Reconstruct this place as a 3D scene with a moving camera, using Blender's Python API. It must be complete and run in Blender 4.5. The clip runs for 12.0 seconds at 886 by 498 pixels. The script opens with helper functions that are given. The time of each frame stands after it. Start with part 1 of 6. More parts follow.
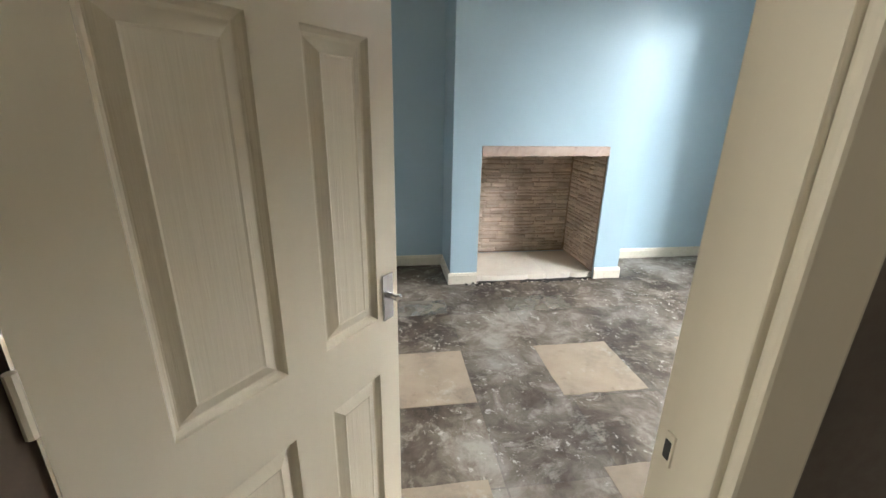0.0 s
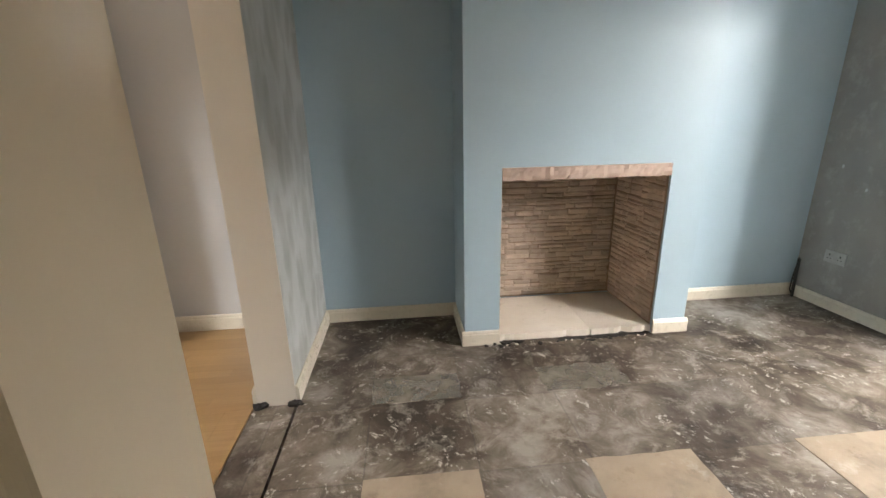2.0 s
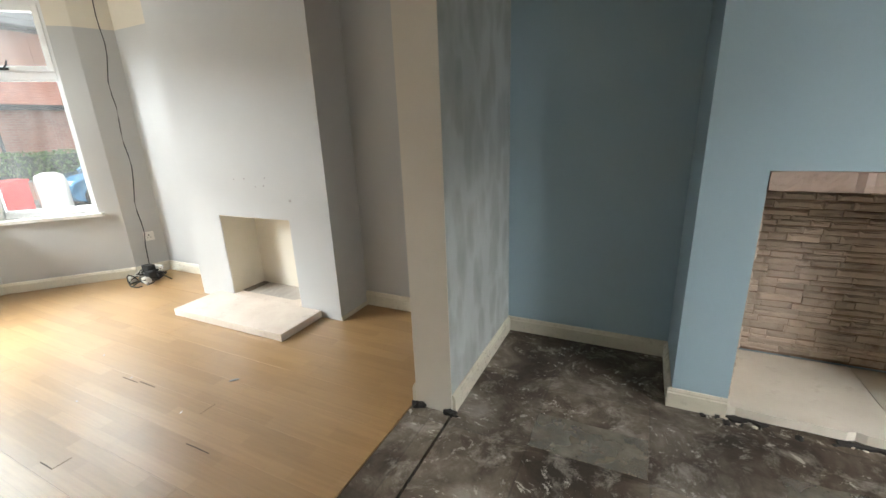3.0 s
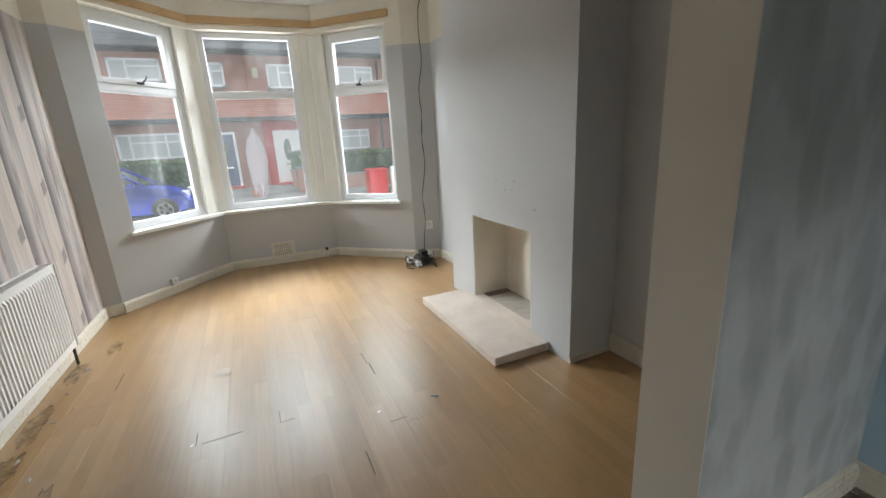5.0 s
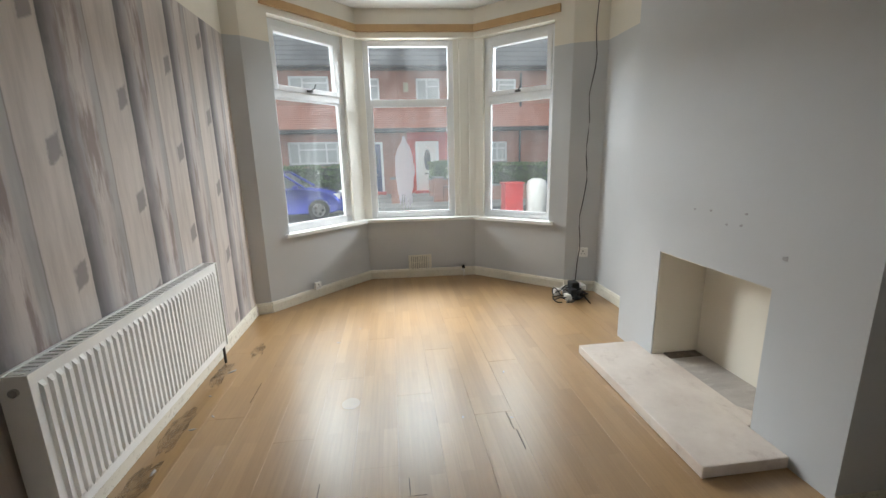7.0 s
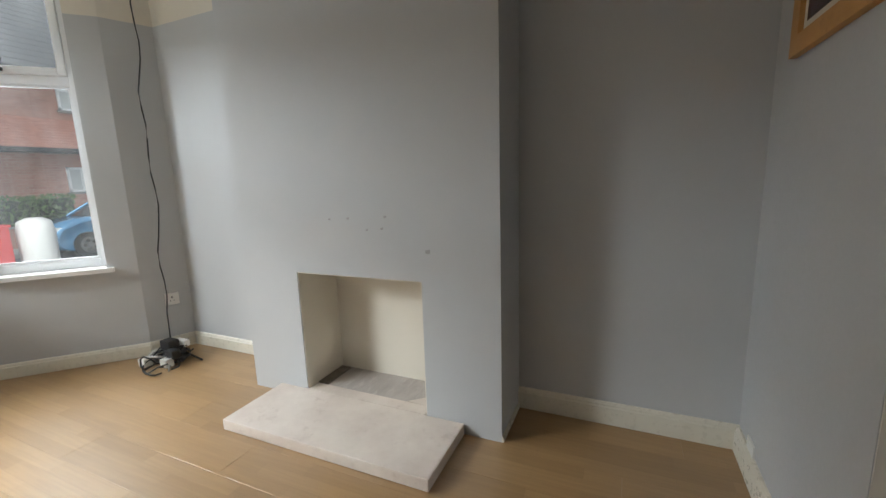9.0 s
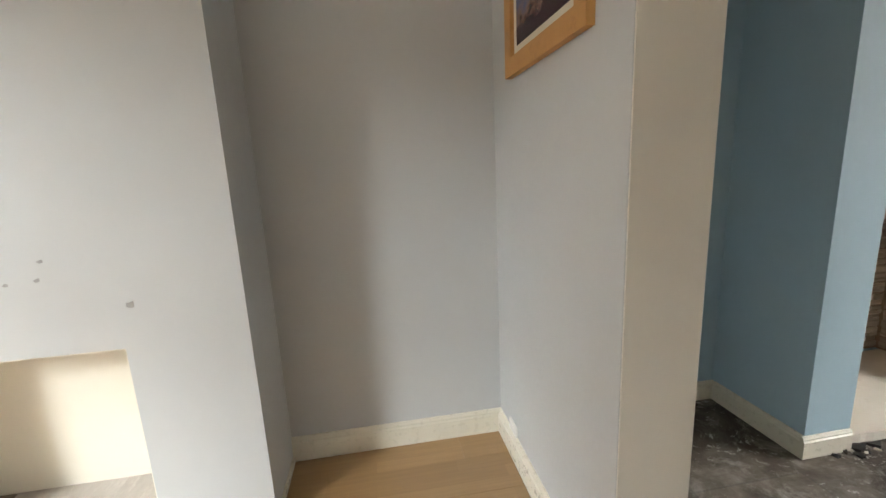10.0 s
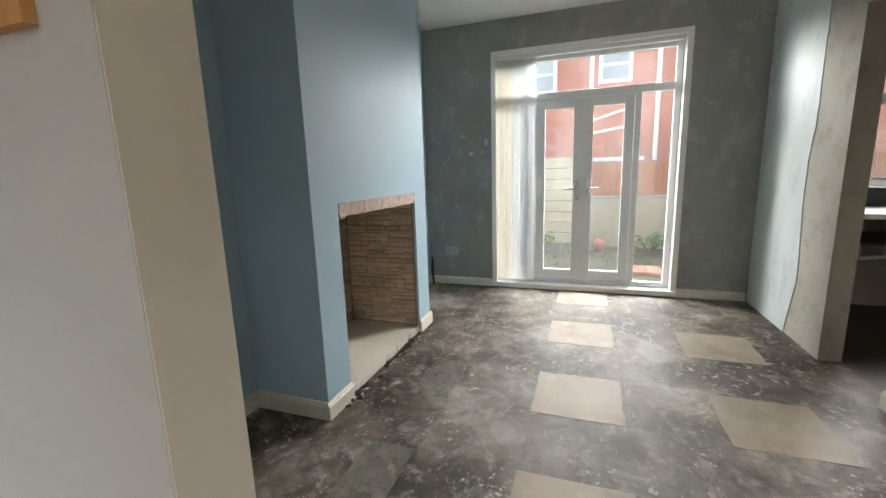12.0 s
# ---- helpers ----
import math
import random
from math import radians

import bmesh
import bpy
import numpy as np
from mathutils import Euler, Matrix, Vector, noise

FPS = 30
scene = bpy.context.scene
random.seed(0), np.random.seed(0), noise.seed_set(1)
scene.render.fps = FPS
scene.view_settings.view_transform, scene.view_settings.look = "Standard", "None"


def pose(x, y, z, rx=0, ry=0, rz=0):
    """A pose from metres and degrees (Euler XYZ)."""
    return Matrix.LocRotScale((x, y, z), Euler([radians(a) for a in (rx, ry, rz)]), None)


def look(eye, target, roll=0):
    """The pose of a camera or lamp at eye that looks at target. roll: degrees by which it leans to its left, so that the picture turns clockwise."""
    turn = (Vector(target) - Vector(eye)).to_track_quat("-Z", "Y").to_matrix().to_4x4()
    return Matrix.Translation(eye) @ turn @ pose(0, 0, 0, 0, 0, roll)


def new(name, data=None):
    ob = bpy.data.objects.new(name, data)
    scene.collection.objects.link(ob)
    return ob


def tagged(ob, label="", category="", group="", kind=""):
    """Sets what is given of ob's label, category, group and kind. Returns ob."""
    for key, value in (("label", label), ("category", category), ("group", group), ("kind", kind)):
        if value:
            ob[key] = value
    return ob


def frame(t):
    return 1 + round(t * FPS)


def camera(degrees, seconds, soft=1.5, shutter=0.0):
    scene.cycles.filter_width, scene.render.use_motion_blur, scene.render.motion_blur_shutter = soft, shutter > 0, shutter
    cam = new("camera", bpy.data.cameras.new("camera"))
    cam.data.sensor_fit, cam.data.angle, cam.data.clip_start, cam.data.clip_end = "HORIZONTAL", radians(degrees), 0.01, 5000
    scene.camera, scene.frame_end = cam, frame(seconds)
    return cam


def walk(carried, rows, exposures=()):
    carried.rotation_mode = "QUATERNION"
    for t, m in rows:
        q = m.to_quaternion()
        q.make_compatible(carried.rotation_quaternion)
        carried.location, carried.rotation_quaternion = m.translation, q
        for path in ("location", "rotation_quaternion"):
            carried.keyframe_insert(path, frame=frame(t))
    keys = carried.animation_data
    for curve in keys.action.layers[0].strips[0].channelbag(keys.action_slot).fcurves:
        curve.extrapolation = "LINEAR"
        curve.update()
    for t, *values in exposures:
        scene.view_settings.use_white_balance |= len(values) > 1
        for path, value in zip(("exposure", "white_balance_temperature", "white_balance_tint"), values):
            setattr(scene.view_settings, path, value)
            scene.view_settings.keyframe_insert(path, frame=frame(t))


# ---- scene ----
cam = camera(94.4, 12.0)
PATH = [
    (0, (0.465, 0.994, 1.332), (0.741, 2.869, 0.691), 1.0),
    (0.5, (0.478, 1.162, 1.307), (0.933, 2.998, 0.657), 0.8),
    (1, (0.532, 1.369, 1.319), (1.044, 3.198, 0.691), -0.8),
    (1.5, (0.596, 1.528, 1.301), (1.046, 3.384, 0.706), -0.7),
    (2, (0.637, 1.734, 1.31), (0.812, 3.644, 0.745), -1.3),
    (2.5, (0.65, 1.896, 1.28), (0.334, 3.788, 0.715), -2.3),
    (3, (0.756, 2.091, 1.297), (-0.087, 3.811, 0.723), -2.3),
    (3.2, (0.794, 2.155, 1.308), (-0.221, 3.779, 0.733), -2.9),
    (5, (0.56, 2.663, 1.278), (-1.203, 3.452, 0.761), -3.1),
    (5.5, (0.502, 2.707, 1.266), (-1.353, 3.239, 0.739), -2.5),
    (6, (0.331, 2.692, 1.266), (-1.578, 2.981, 0.745), -2.2),
    (6.5, (0.153, 2.645, 1.288), (-1.777, 2.868, 0.814), -1.7),
    (6.7, (0.106, 2.624, 1.286), (-1.834, 2.81, 0.836), -1.5),
    (8.5, (-0.563, 2.484, 1.179), (-1.945, 3.899, 0.879), -1.6),
    (9, (-0.612, 2.552, 1.169), (-1.417, 4.349, 0.823), -1.9),
    (9.5, (-0.632, 2.737, 1.222), (-0.871, 4.686, 0.841), -3.7),
    (10, (-0.639, 2.806, 1.212), (-0.331, 4.743, 0.82), -2.8),
    (10.5, (-0.665, 2.911, 1.213), (0.25, 4.654, 0.862), -2.1),
    (11, (-0.677, 2.937, 1.218), (0.714, 4.327, 0.856), -1.6),
    (11.5, (-0.657, 2.873, 1.231), (1.027, 3.888, 0.867), -1.2),
    (12, (-0.639, 2.795, 1.224), (1.215, 3.451, 0.863), -1.8),
]
EXPOSURES = [(0, 2.66, 6050, 10), (0.5, 2.45, 6300, 10), (1, 2.23, 6550, 10), (1.5, 2.24, 6600, 12), (2, 2.30, 6800, 16), (2.5, 2.20, 7050, 22), (3, 1.90, 6350, 9), (3.2, 1.72, 6250, 9), (5, 1.06, 6150, 10), (6.5, 0.97, 6150, 10), (8.5, 0.82, 6100, 10), (9, 0.94, 6100, 10), (9.5, 1.50, 6300, 10), (10.5, 2.47, 6350, 10), (11, 2.09, 6200, 10), (11.5, 1.90, 6250, 10), (12, 1.90, 6250, 10)]
walk(cam, [(t, look(eye, target, roll)) for t, eye, target, roll in PATH], EXPOSURES)

# ---- world and light: overcast sky, plus fill lamps aimed through bay and french doors ----
world = bpy.data.worlds.new("overcast_sky")
scene.world = world
world.use_nodes = True
wn = world.node_tree.nodes
sky = wn.new("ShaderNodeTexSky")
sky.sky_type, sky.sun_disc = "NISHITA", False
sky.sun_elevation, sky.sun_rotation = radians(42), radians(120)
sky.air_density, sky.dust_density = 1.0, 4.0
sky_grey = wn.new("ShaderNodeMixRGB")
sky_grey.inputs["Fac"].default_value = 0.75
sky_grey.inputs["Color2"].default_value = (6.0, 6.2, 6.5, 1)
world.node_tree.links.new(sky.outputs["Color"], sky_grey.inputs["Color1"])
world.node_tree.links.new(sky_grey.outputs["Color"], wn["Background"].inputs["Color"])
wn["Background"].inputs["Strength"].default_value = 0.05


def lamp(name, kind, energy, matrix, color=(1, 1, 1)):
    data = bpy.data.lights.new(name, kind)
    data.energy, data.color = energy, color
    ob = new(name, data)
    ob.matrix_world = matrix
    return ob


SUN = Vector((0.36, -0.4, 0.84))
sun = lamp("sun", "SUN", 0.6, look(SUN * 30, (0, 0, 0)), (1.0, 0.96, 0.9))
sun.data.angle = radians(20)


def fill_panel(name, energy, eye, target, wide, high, color, spread=180):
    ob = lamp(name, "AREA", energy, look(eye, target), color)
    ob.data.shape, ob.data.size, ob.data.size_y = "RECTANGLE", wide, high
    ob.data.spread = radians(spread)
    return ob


# added lamps for sky light above and beside both openings; one throws street bounce
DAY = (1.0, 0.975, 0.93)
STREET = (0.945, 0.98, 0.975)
fill_panel("bay_fill_top", 520, (-7.6, 2.9, 5.2), (-2.4, 2.9, 0.6), 5.0, 2.8, STREET)
fill_panel("bay_fill_south", 480, (-7.2, -1.0, 3.9), (-3.2, 3.2, 1.0), 2.6, 1.8, STREET)
fill_panel("bay_fill_north", 560, (-6.9, 7.6, 3.9), (-3.6, 2.8, 0.9), 2.6, 1.8, STREET)
fill_panel("bay_fill_low", 60, (-6.0, 2.9, -0.05), (-2.8, 2.9, 2.6), 3.0, 0.7, STREET)
fill_panel("garden_fill_top", 118, (8.4, 2.9, 4.5), (1.4, 2.9, 1.0), 6.5, 1.8, DAY, 75)
fill_panel("garden_fill_south", 74, (6.2, 0.0, 3.3), (2.2, 3.7, 0.9), 2.2, 1.9, DAY, 90)
fill_panel("garden_fill_north", 84, (6.2, 6.7, 3.3), (2.2, 1.9, 0.9), 2.0, 1.6, DAY, 90)
# unseen fill lamp inside the closed hall; no glazed front door is built
fill_panel("hall_fill", 10, (-3.5, 0.8, 1.4), (0, 0.8, 1.1), 0.7, 1.4, (1.0, 0.965, 0.86))

# ---- materials ----


def material(name):
    m = bpy.data.materials.new(name)
    m.use_nodes = True
    return m, m.node_tree.nodes, m.node_tree.links, m.node_tree.nodes["Principled BSDF"]


def position(n, l, scale=(1, 1, 1), loc=(0, 0, 0)):
    g = n.new("ShaderNodeNewGeometry")
    mp = n.new("ShaderNodeMapping")
    mp.inputs["Scale"].default_value = scale
    mp.inputs["Location"].default_value = loc
    l.new(g.outputs["Position"], mp.inputs["Vector"])
    return mp.outputs["Vector"]


def tex_noise(n, l, vector, scale, detail=4.0, rough=0.55):
    t = n.new("ShaderNodeTexNoise")
    t.inputs["Scale"].default_value = scale
    t.inputs["Detail"].default_value = detail
    t.inputs["Roughness"].default_value = rough
    l.new(vector, t.inputs["Vector"])
    return t.outputs["Fac"]


def ramp(n, l, fac, stops, kind="LINEAR"):
    r = n.new("ShaderNodeValToRGB")
    r.color_ramp.interpolation = kind
    e = r.color_ramp.elements
    while len(e) < len(stops):
        e.new(0.5)
    for el, (p, c) in zip(e, stops):
        el.position = p
        el.color = (*c, 1) if len(c) == 3 else c
    l.new(fac, r.inputs["Fac"])
    return r.outputs["Color"]


def mix(n, l, fac, a, b, mode="MIX"):
    m = n.new("ShaderNodeMixRGB")
    m.blend_type = mode
    for sock, v in ((m.inputs["Fac"], fac), (m.inputs["Color1"], a), (m.inputs["Color2"], b)):
        if isinstance(v, (int, float)):
            sock.default_value = v
        elif isinstance(v, tuple):
            sock.default_value = (*v, 1)
        else:
            l.new(v, sock)
    return m.outputs["Color"]


def calc(n, l, op, a, b=None):
    m = n.new("ShaderNodeMath")
    m.operation = op
    for sock, v in zip(m.inputs, (a, b)):
        if v is None:
            continue
        if isinstance(v, (int, float)):
            sock.default_value = v
        else:
            l.new(v, sock)
    return m.outputs[0]


def bump(n, l, bsdf, height, strength, distance=0.01):
    b = n.new("ShaderNodeBump")
    b.inputs["Strength"].default_value = strength
    b.inputs["Distance"].default_value = distance
    l.new(height, b.inputs["Height"])
    l.new(b.outputs["Normal"], bsdf.inputs["Normal"])


def grey(v):
    return (v, v, v)


def painted(name, color, dark=0.86, rough=0.55, blotch=1.6, grain=60.0, relief=0.08, scuff=None, amount=0.0):
    """Brushed or rolled paint: broad blotches, fine roller stipple, a few scuffs."""
    m, n, l, b = material(name)
    v = position(n, l)
    big = tex_noise(n, l, v, blotch, 5, 0.6)
    col = ramp(n, l, big, [(0.3, tuple(c * dark for c in color)), (0.7, color)])
    if scuff:
        s = tex_noise(n, l, position(n, l, (1, 1, 1), (7, 3, 1)), 4.5, 9, 0.72)
        col = mix(n, l, ramp(n, l, s, [(0.66 - amount, grey(0)), (0.72 - amount, grey(1))]), col, scuff)
    l.new(col, b.inputs["Base Color"])
    fine = tex_noise(n, l, v, grain, 3, 0.6)
    l.new(ramp(n, l, fine, [(0.2, grey(max(rough - 0.1, 0.05))), (0.8, grey(min(rough + 0.12, 1)))]), b.inputs["Roughness"])
    bump(n, l, b, fine, relief, 0.004)
    return m


def brushed(name, color, rough, relief=0.02):
    """Old gloss paint over wood: faint drips and brush marks along the grain, yellowed in places."""
    m, n, l, b = material(name)
    grain = tex_noise(n, l, position(n, l, (34, 34, 1.4)), 1.6, 7, 0.62)
    old = tex_noise(n, l, position(n, l), 1.1, 3, 0.5)
    col = ramp(n, l, old, [(0.3, tuple(c * k for c, k in zip(color, (0.97, 0.95, 0.9)))), (0.7, color)])
    col = mix(n, l, 0.09, col, ramp(n, l, grain, [(0.3, grey(0.86)), (0.6, grey(1.0))]), "MULTIPLY")
    l.new(col, b.inputs["Base Color"])
    l.new(ramp(n, l, grain, [(0.2, grey(rough - 0.02)), (0.8, grey(rough + 0.05))]), b.inputs["Roughness"])
    bump(n, l, b, grain, relief, 0.004)
    return m


def plain(name, color, rough=0.5, metal=0.0, var=0.9, scale=14.0, relief=0.0):
    m, n, l, b = material(name)
    f = tex_noise(n, l, position(n, l), scale, 5, 0.6)
    l.new(ramp(n, l, f, [(0.3, tuple(c * var for c in color)), (0.7, color)]), b.inputs["Base Color"])
    b.inputs["Roughness"].default_value = rough
    b.inputs["Metallic"].default_value = metal
    if relief:
        bump(n, l, b, f, relief, 0.01)
    return m


M_BLUE = painted("pale_blue_emulsion", (0.40, 0.545, 0.635), 0.93, 0.5, 1.3, 70, 0.06)
M_GREY = painted("grey_lilac_emulsion", (0.535, 0.545, 0.545), 0.93, 0.5, 1.2, 70, 0.06, (0.34, 0.33, 0.32), -0.06)
M_CREAM = painted("cream_emulsion", (0.76, 0.71, 0.605), 0.92, 0.5, 1.5, 60, 0.06)
M_POST = painted("cream_white_gloss", (0.83, 0.81, 0.74), 0.95, 0.35, 2.0, 40, 0.05)
M_GLOSS = brushed("aged_cream_gloss", (0.71, 0.65, 0.52), 0.17)
M_PANEL = brushed("embossed_cream_gloss", (0.71, 0.65, 0.52), 0.15, 0.35)
M_SKIRT = painted("chipped_cream_gloss", (0.72, 0.68, 0.57), 0.9, 0.3, 5.0, 40, 0.12, (0.30, 0.26, 0.21), -0.06)
M_CEIL = painted("matt_white_ceiling", (0.78, 0.77, 0.74), 0.95, 0.8, 1.0, 50, 0.08)
M_BEIGE = painted("beige_emulsion", (0.66, 0.595, 0.505), 0.93, 0.55, 1.3, 60, 0.06)
M_NIBEND = painted("pale_stone_emulsion", (0.71, 0.675, 0.60), 0.93, 0.55, 1.3, 60, 0.06)
# kept pale on the unseen hall walls to bounce light onto the door
M_HALL = painted("hall_bounce_paint", (0.66, 0.60, 0.51), 0.9, 0.6)
M_UPVC = plain("white_upvc", (0.80, 0.81, 0.82), 0.28, 0, 0.97, 8)
M_WHITE = plain("white_enamel", (0.82, 0.81, 0.78), 0.3, 0, 0.95, 9)
M_PLASTIC = plain("white_plastic", (0.8, 0.79, 0.75), 0.35, 0, 0.96, 20)
M_BLACK = plain("black_plastic", (0.02, 0.02, 0.02), 0.45)
M_SILVER = plain("dull_chrome", (0.55, 0.55, 0.55), 0.25, 1.0, 0.85, 40)
# near black for gap and under-counter shade, also for dark crumbs
M_DARK = plain("shade_and_dark_rubble", (0.03, 0.028, 0.026), 0.8)


def plaster(name, base, tint, pale, rough=0.75, stretch=(1, 1, 1), amount=0.0):
    """Bare scraped plaster: cloudy skim with paler filler and darker damp."""
    m, n, l, b = material(name)
    v = position(n, l, stretch)
    a = tex_noise(n, l, v, 1.8, 8, 0.62)
    c = tex_noise(n, l, position(n, l, stretch, (4, 9, 2)), 5.5, 9, 0.7)
    col = ramp(n, l, a, [(0.3, base), (0.55, tint), (0.75, base)])
    col = mix(n, l, ramp(n, l, c, [(0.52 - amount, grey(0)), (0.72 - amount, grey(0.75))]), col, pale)
    l.new(col, b.inputs["Base Color"])
    b.inputs["Roughness"].default_value = rough
    bump(n, l, b, c, 0.25, 0.01)
    return m


M_PLASTER = plaster("bare_grey_plaster", (0.235, 0.24, 0.225), (0.30, 0.305, 0.285), (0.43, 0.44, 0.425), 0.75, (1, 1, 0.8), 0.0)
M_TORN = plaster("pale_blue_white_skim", (0.40, 0.435, 0.43), (0.50, 0.54, 0.54), (0.27, 0.275, 0.255), 0.6, (1, 1, 0.5), 0.0)
M_BARE = plaster("bare_beige_plaster", (0.235, 0.22, 0.185), (0.29, 0.27, 0.23), (0.15, 0.125, 0.095), 0.8)


def patchy_skim():
    """Thin trowelled skim: overlapping pale strokes with rounded ends on a grey-green ground."""
    m, n, l, b = material("patchy_blue_grey_skim")
    v = position(n, l, (1, 8.5, 3.6))
    cell = n.new("ShaderNodeTexVoronoi")
    cell.feature = "SMOOTH_F1"
    cell.inputs["Scale"].default_value = 1.0
    cell.inputs["Smoothness"].default_value = 0.4
    wob = n.new("ShaderNodeVectorMath")
    wob.operation = "ADD"
    nz = n.new("ShaderNodeTexNoise")
    nz.inputs["Scale"].default_value = 1.3
    l.new(v, nz.inputs["Vector"])
    l.new(v, wob.inputs[0])
    l.new(nz.outputs["Color"], wob.inputs[1])
    l.new(wob.outputs[0], cell.inputs["Vector"])
    cloud = tex_noise(n, l, position(n, l, (1, 1, 0.6)), 2.2, 7, 0.6)
    col = ramp(n, l, cell.outputs["Distance"], [(0.12, (0.34, 0.375, 0.365)), (0.42, (0.43, 0.465, 0.455)), (0.62, (0.60, 0.64, 0.64))])
    col = mix(n, l, 0.5, col, ramp(n, l, cloud, [(0.35, (0.34, 0.375, 0.37)), (0.68, (0.62, 0.66, 0.665))]))
    l.new(col, b.inputs["Base Color"])
    b.inputs["Roughness"].default_value = 0.7
    bump(n, l, b, cloud, 0.2, 0.008)
    return m


def wallpaper():
    """Distressed grey wood-plank print, repeating at the roll's width."""
    m, n, l, b = material("grey_plank_print_wallpaper")
    g = n.new("ShaderNodeNewGeometry")
    sep = n.new("ShaderNodeSeparateXYZ")
    l.new(g.outputs["Position"], sep.inputs[0])
    streak = tex_noise(n, l, position(n, l, (20, 1, 1.7)), 1.0, 8, 0.62)
    soft = tex_noise(n, l, position(n, l, (5, 1, 2.0), (3, 1, 5)), 1.3, 6, 0.6)
    wob = tex_noise(n, l, position(n, l, (1, 1, 3)), 3.0, 3, 0.5)
    x = calc(n, l, "ADD", sep.outputs["X"], calc(n, l, "MULTIPLY", calc(n, l, "SUBTRACT", wob, 0.5), 0.010))
    u = calc(n, l, "FRACT", calc(n, l, "DIVIDE", calc(n, l, "ADD", x, 10.91), 0.46))
    tone = ramp(n, l, u, [(0.0, (0.60, 0.565, 0.535)), (0.44, (0.60, 0.565, 0.535)), (0.449, (0.27, 0.25, 0.245)), (0.462, (0.44, 0.435, 0.435)), (0.55, (0.46, 0.45, 0.45)), (0.58, (0.57, 0.535, 0.52)),
                          (0.72, (0.57, 0.54, 0.53)), (0.80, (0.40, 0.385, 0.39)), (0.91, (0.20, 0.192, 0.2)), (0.985, (0.115, 0.11, 0.115)), (0.995, (0.60, 0.565, 0.535))])
    col = mix(n, l, 0.42, tone, ramp(n, l, streak, [(0.34, grey(0.5)), (0.6, grey(1.06))]), "MULTIPLY")
    col = mix(n, l, ramp(n, l, soft, [(0.50, grey(0)), (0.70, grey(0.3))]), col, (0.62, 0.57, 0.55))
    # worn brown streaks on the broken plank of each pair
    dark = tex_noise(n, l, position(n, l, (17, 1, 2.3), (9, 1, 2)), 1.0, 7, 0.62)
    broken = ramp(n, l, u, [(0.50, grey(0.18)), (0.57, grey(1)), (0.80, grey(1)), (0.88, grey(0.1))])
    worn = calc(n, l, "MULTIPLY", ramp(n, l, dark, [(0.5, grey(0)), (0.62, grey(0.85))]), broken)
    col = mix(n, l, worn, col, (0.25, 0.2, 0.185))
    # knots at the plank edge, one to each drop of the print
    w = calc(n, l, "FRACT", calc(n, l, "DIVIDE", calc(n, l, "ADD", calc(n, l, "ADD", sep.outputs["Z"], 0.214), calc(n, l, "MULTIPLY", sep.outputs["X"], 0.511)), 0.47))
    du = calc(n, l, "ABSOLUTE", calc(n, l, "MULTIPLY", calc(n, l, "SUBTRACT", u, 0.10), 0.46))
    dv = calc(n, l, "ABSOLUTE", calc(n, l, "MULTIPLY", calc(n, l, "SUBTRACT", w, 0.5), 0.36))
    far = calc(n, l, "MAXIMUM", du, dv)
    far = calc(n, l, "ADD", far, calc(n, l, "MULTIPLY", calc(n, l, "SUBTRACT", tex_noise(n, l, position(n, l), 26, 6, 0.7), 0.5), 0.035))
    knot = ramp(n, l, far, [(0.028, grey(0.9)), (0.037, grey(0))])
    col = mix(n, l, knot, col, (0.27, 0.255, 0.25))
    col = mix(n, l, 1.0, col, (0.96, 0.905, 0.86), "MULTIPLY")
    l.new(col, b.inputs["Base Color"])
    b.inputs["Roughness"].default_value = 0.6
    bump(n, l, b, streak, 0.08, 0.004)
    return m


M_SKIM = patchy_skim()
M_PAPER = wallpaper()


def laminate():
    """Three-strip oak print on a laminate board; tone by board."""
    m, n, l, b = material("oak_laminate")
    info = n.new("ShaderNodeObjectInfo")
    v = position(n, l)
    br = n.new("ShaderNodeTexBrick")
    br.offset, br.offset_frequency = 0.37, 2
    br.inputs["Color1"].default_value = (0.35, 0.208, 0.084, 1)
    br.inputs["Color2"].default_value = (0.415, 0.257, 0.112, 1)
    br.inputs["Mortar"].default_value = (0.33, 0.195, 0.082, 1)
    br.inputs["Scale"].default_value = 1.0
    br.inputs["Mortar Size"].default_value = 0.0006
    br.inputs["Brick Width"].default_value = 0.52
    br.inputs["Row Height"].default_value = 0.0645
    l.new(position(n, l, (1, 1, 1), (0.2, 0.0195, 0)), br.inputs["Vector"])
    grain = tex_noise(n, l, position(n, l, (1.6, 38, 1)), 2.0, 8, 0.65)
    col = mix(n, l, 0.5, br.outputs["Color"], ramp(n, l, grain, [(0.25, (0.62, 0.55, 0.46)), (0.65, (1, 1, 1))]), "MULTIPLY")
    rnd = ramp(n, l, info.outputs["Random"], [(0, grey(0.93)), (1, grey(1.03))])
    col = mix(n, l, 1.0, col, rnd, "MULTIPLY")
    dirt = tex_noise(n, l, v, 1.7, 5, 0.55)
    col = mix(n, l, ramp(n, l, dirt, [(0.45, grey(0)), (0.85, grey(0.42))]), col, (0.27, 0.19, 0.12))
    l.new(col, b.inputs["Base Color"])
    l.new(ramp(n, l, grain, [(0.2, grey(0.29)), (0.8, grey(0.37))]), b.inputs["Roughness"])
    b.inputs["Specular IOR Level"].default_value = 1.0
    bump(n, l, b, grain, 0.04, 0.003)
    return m


M_LAMINATE = laminate()


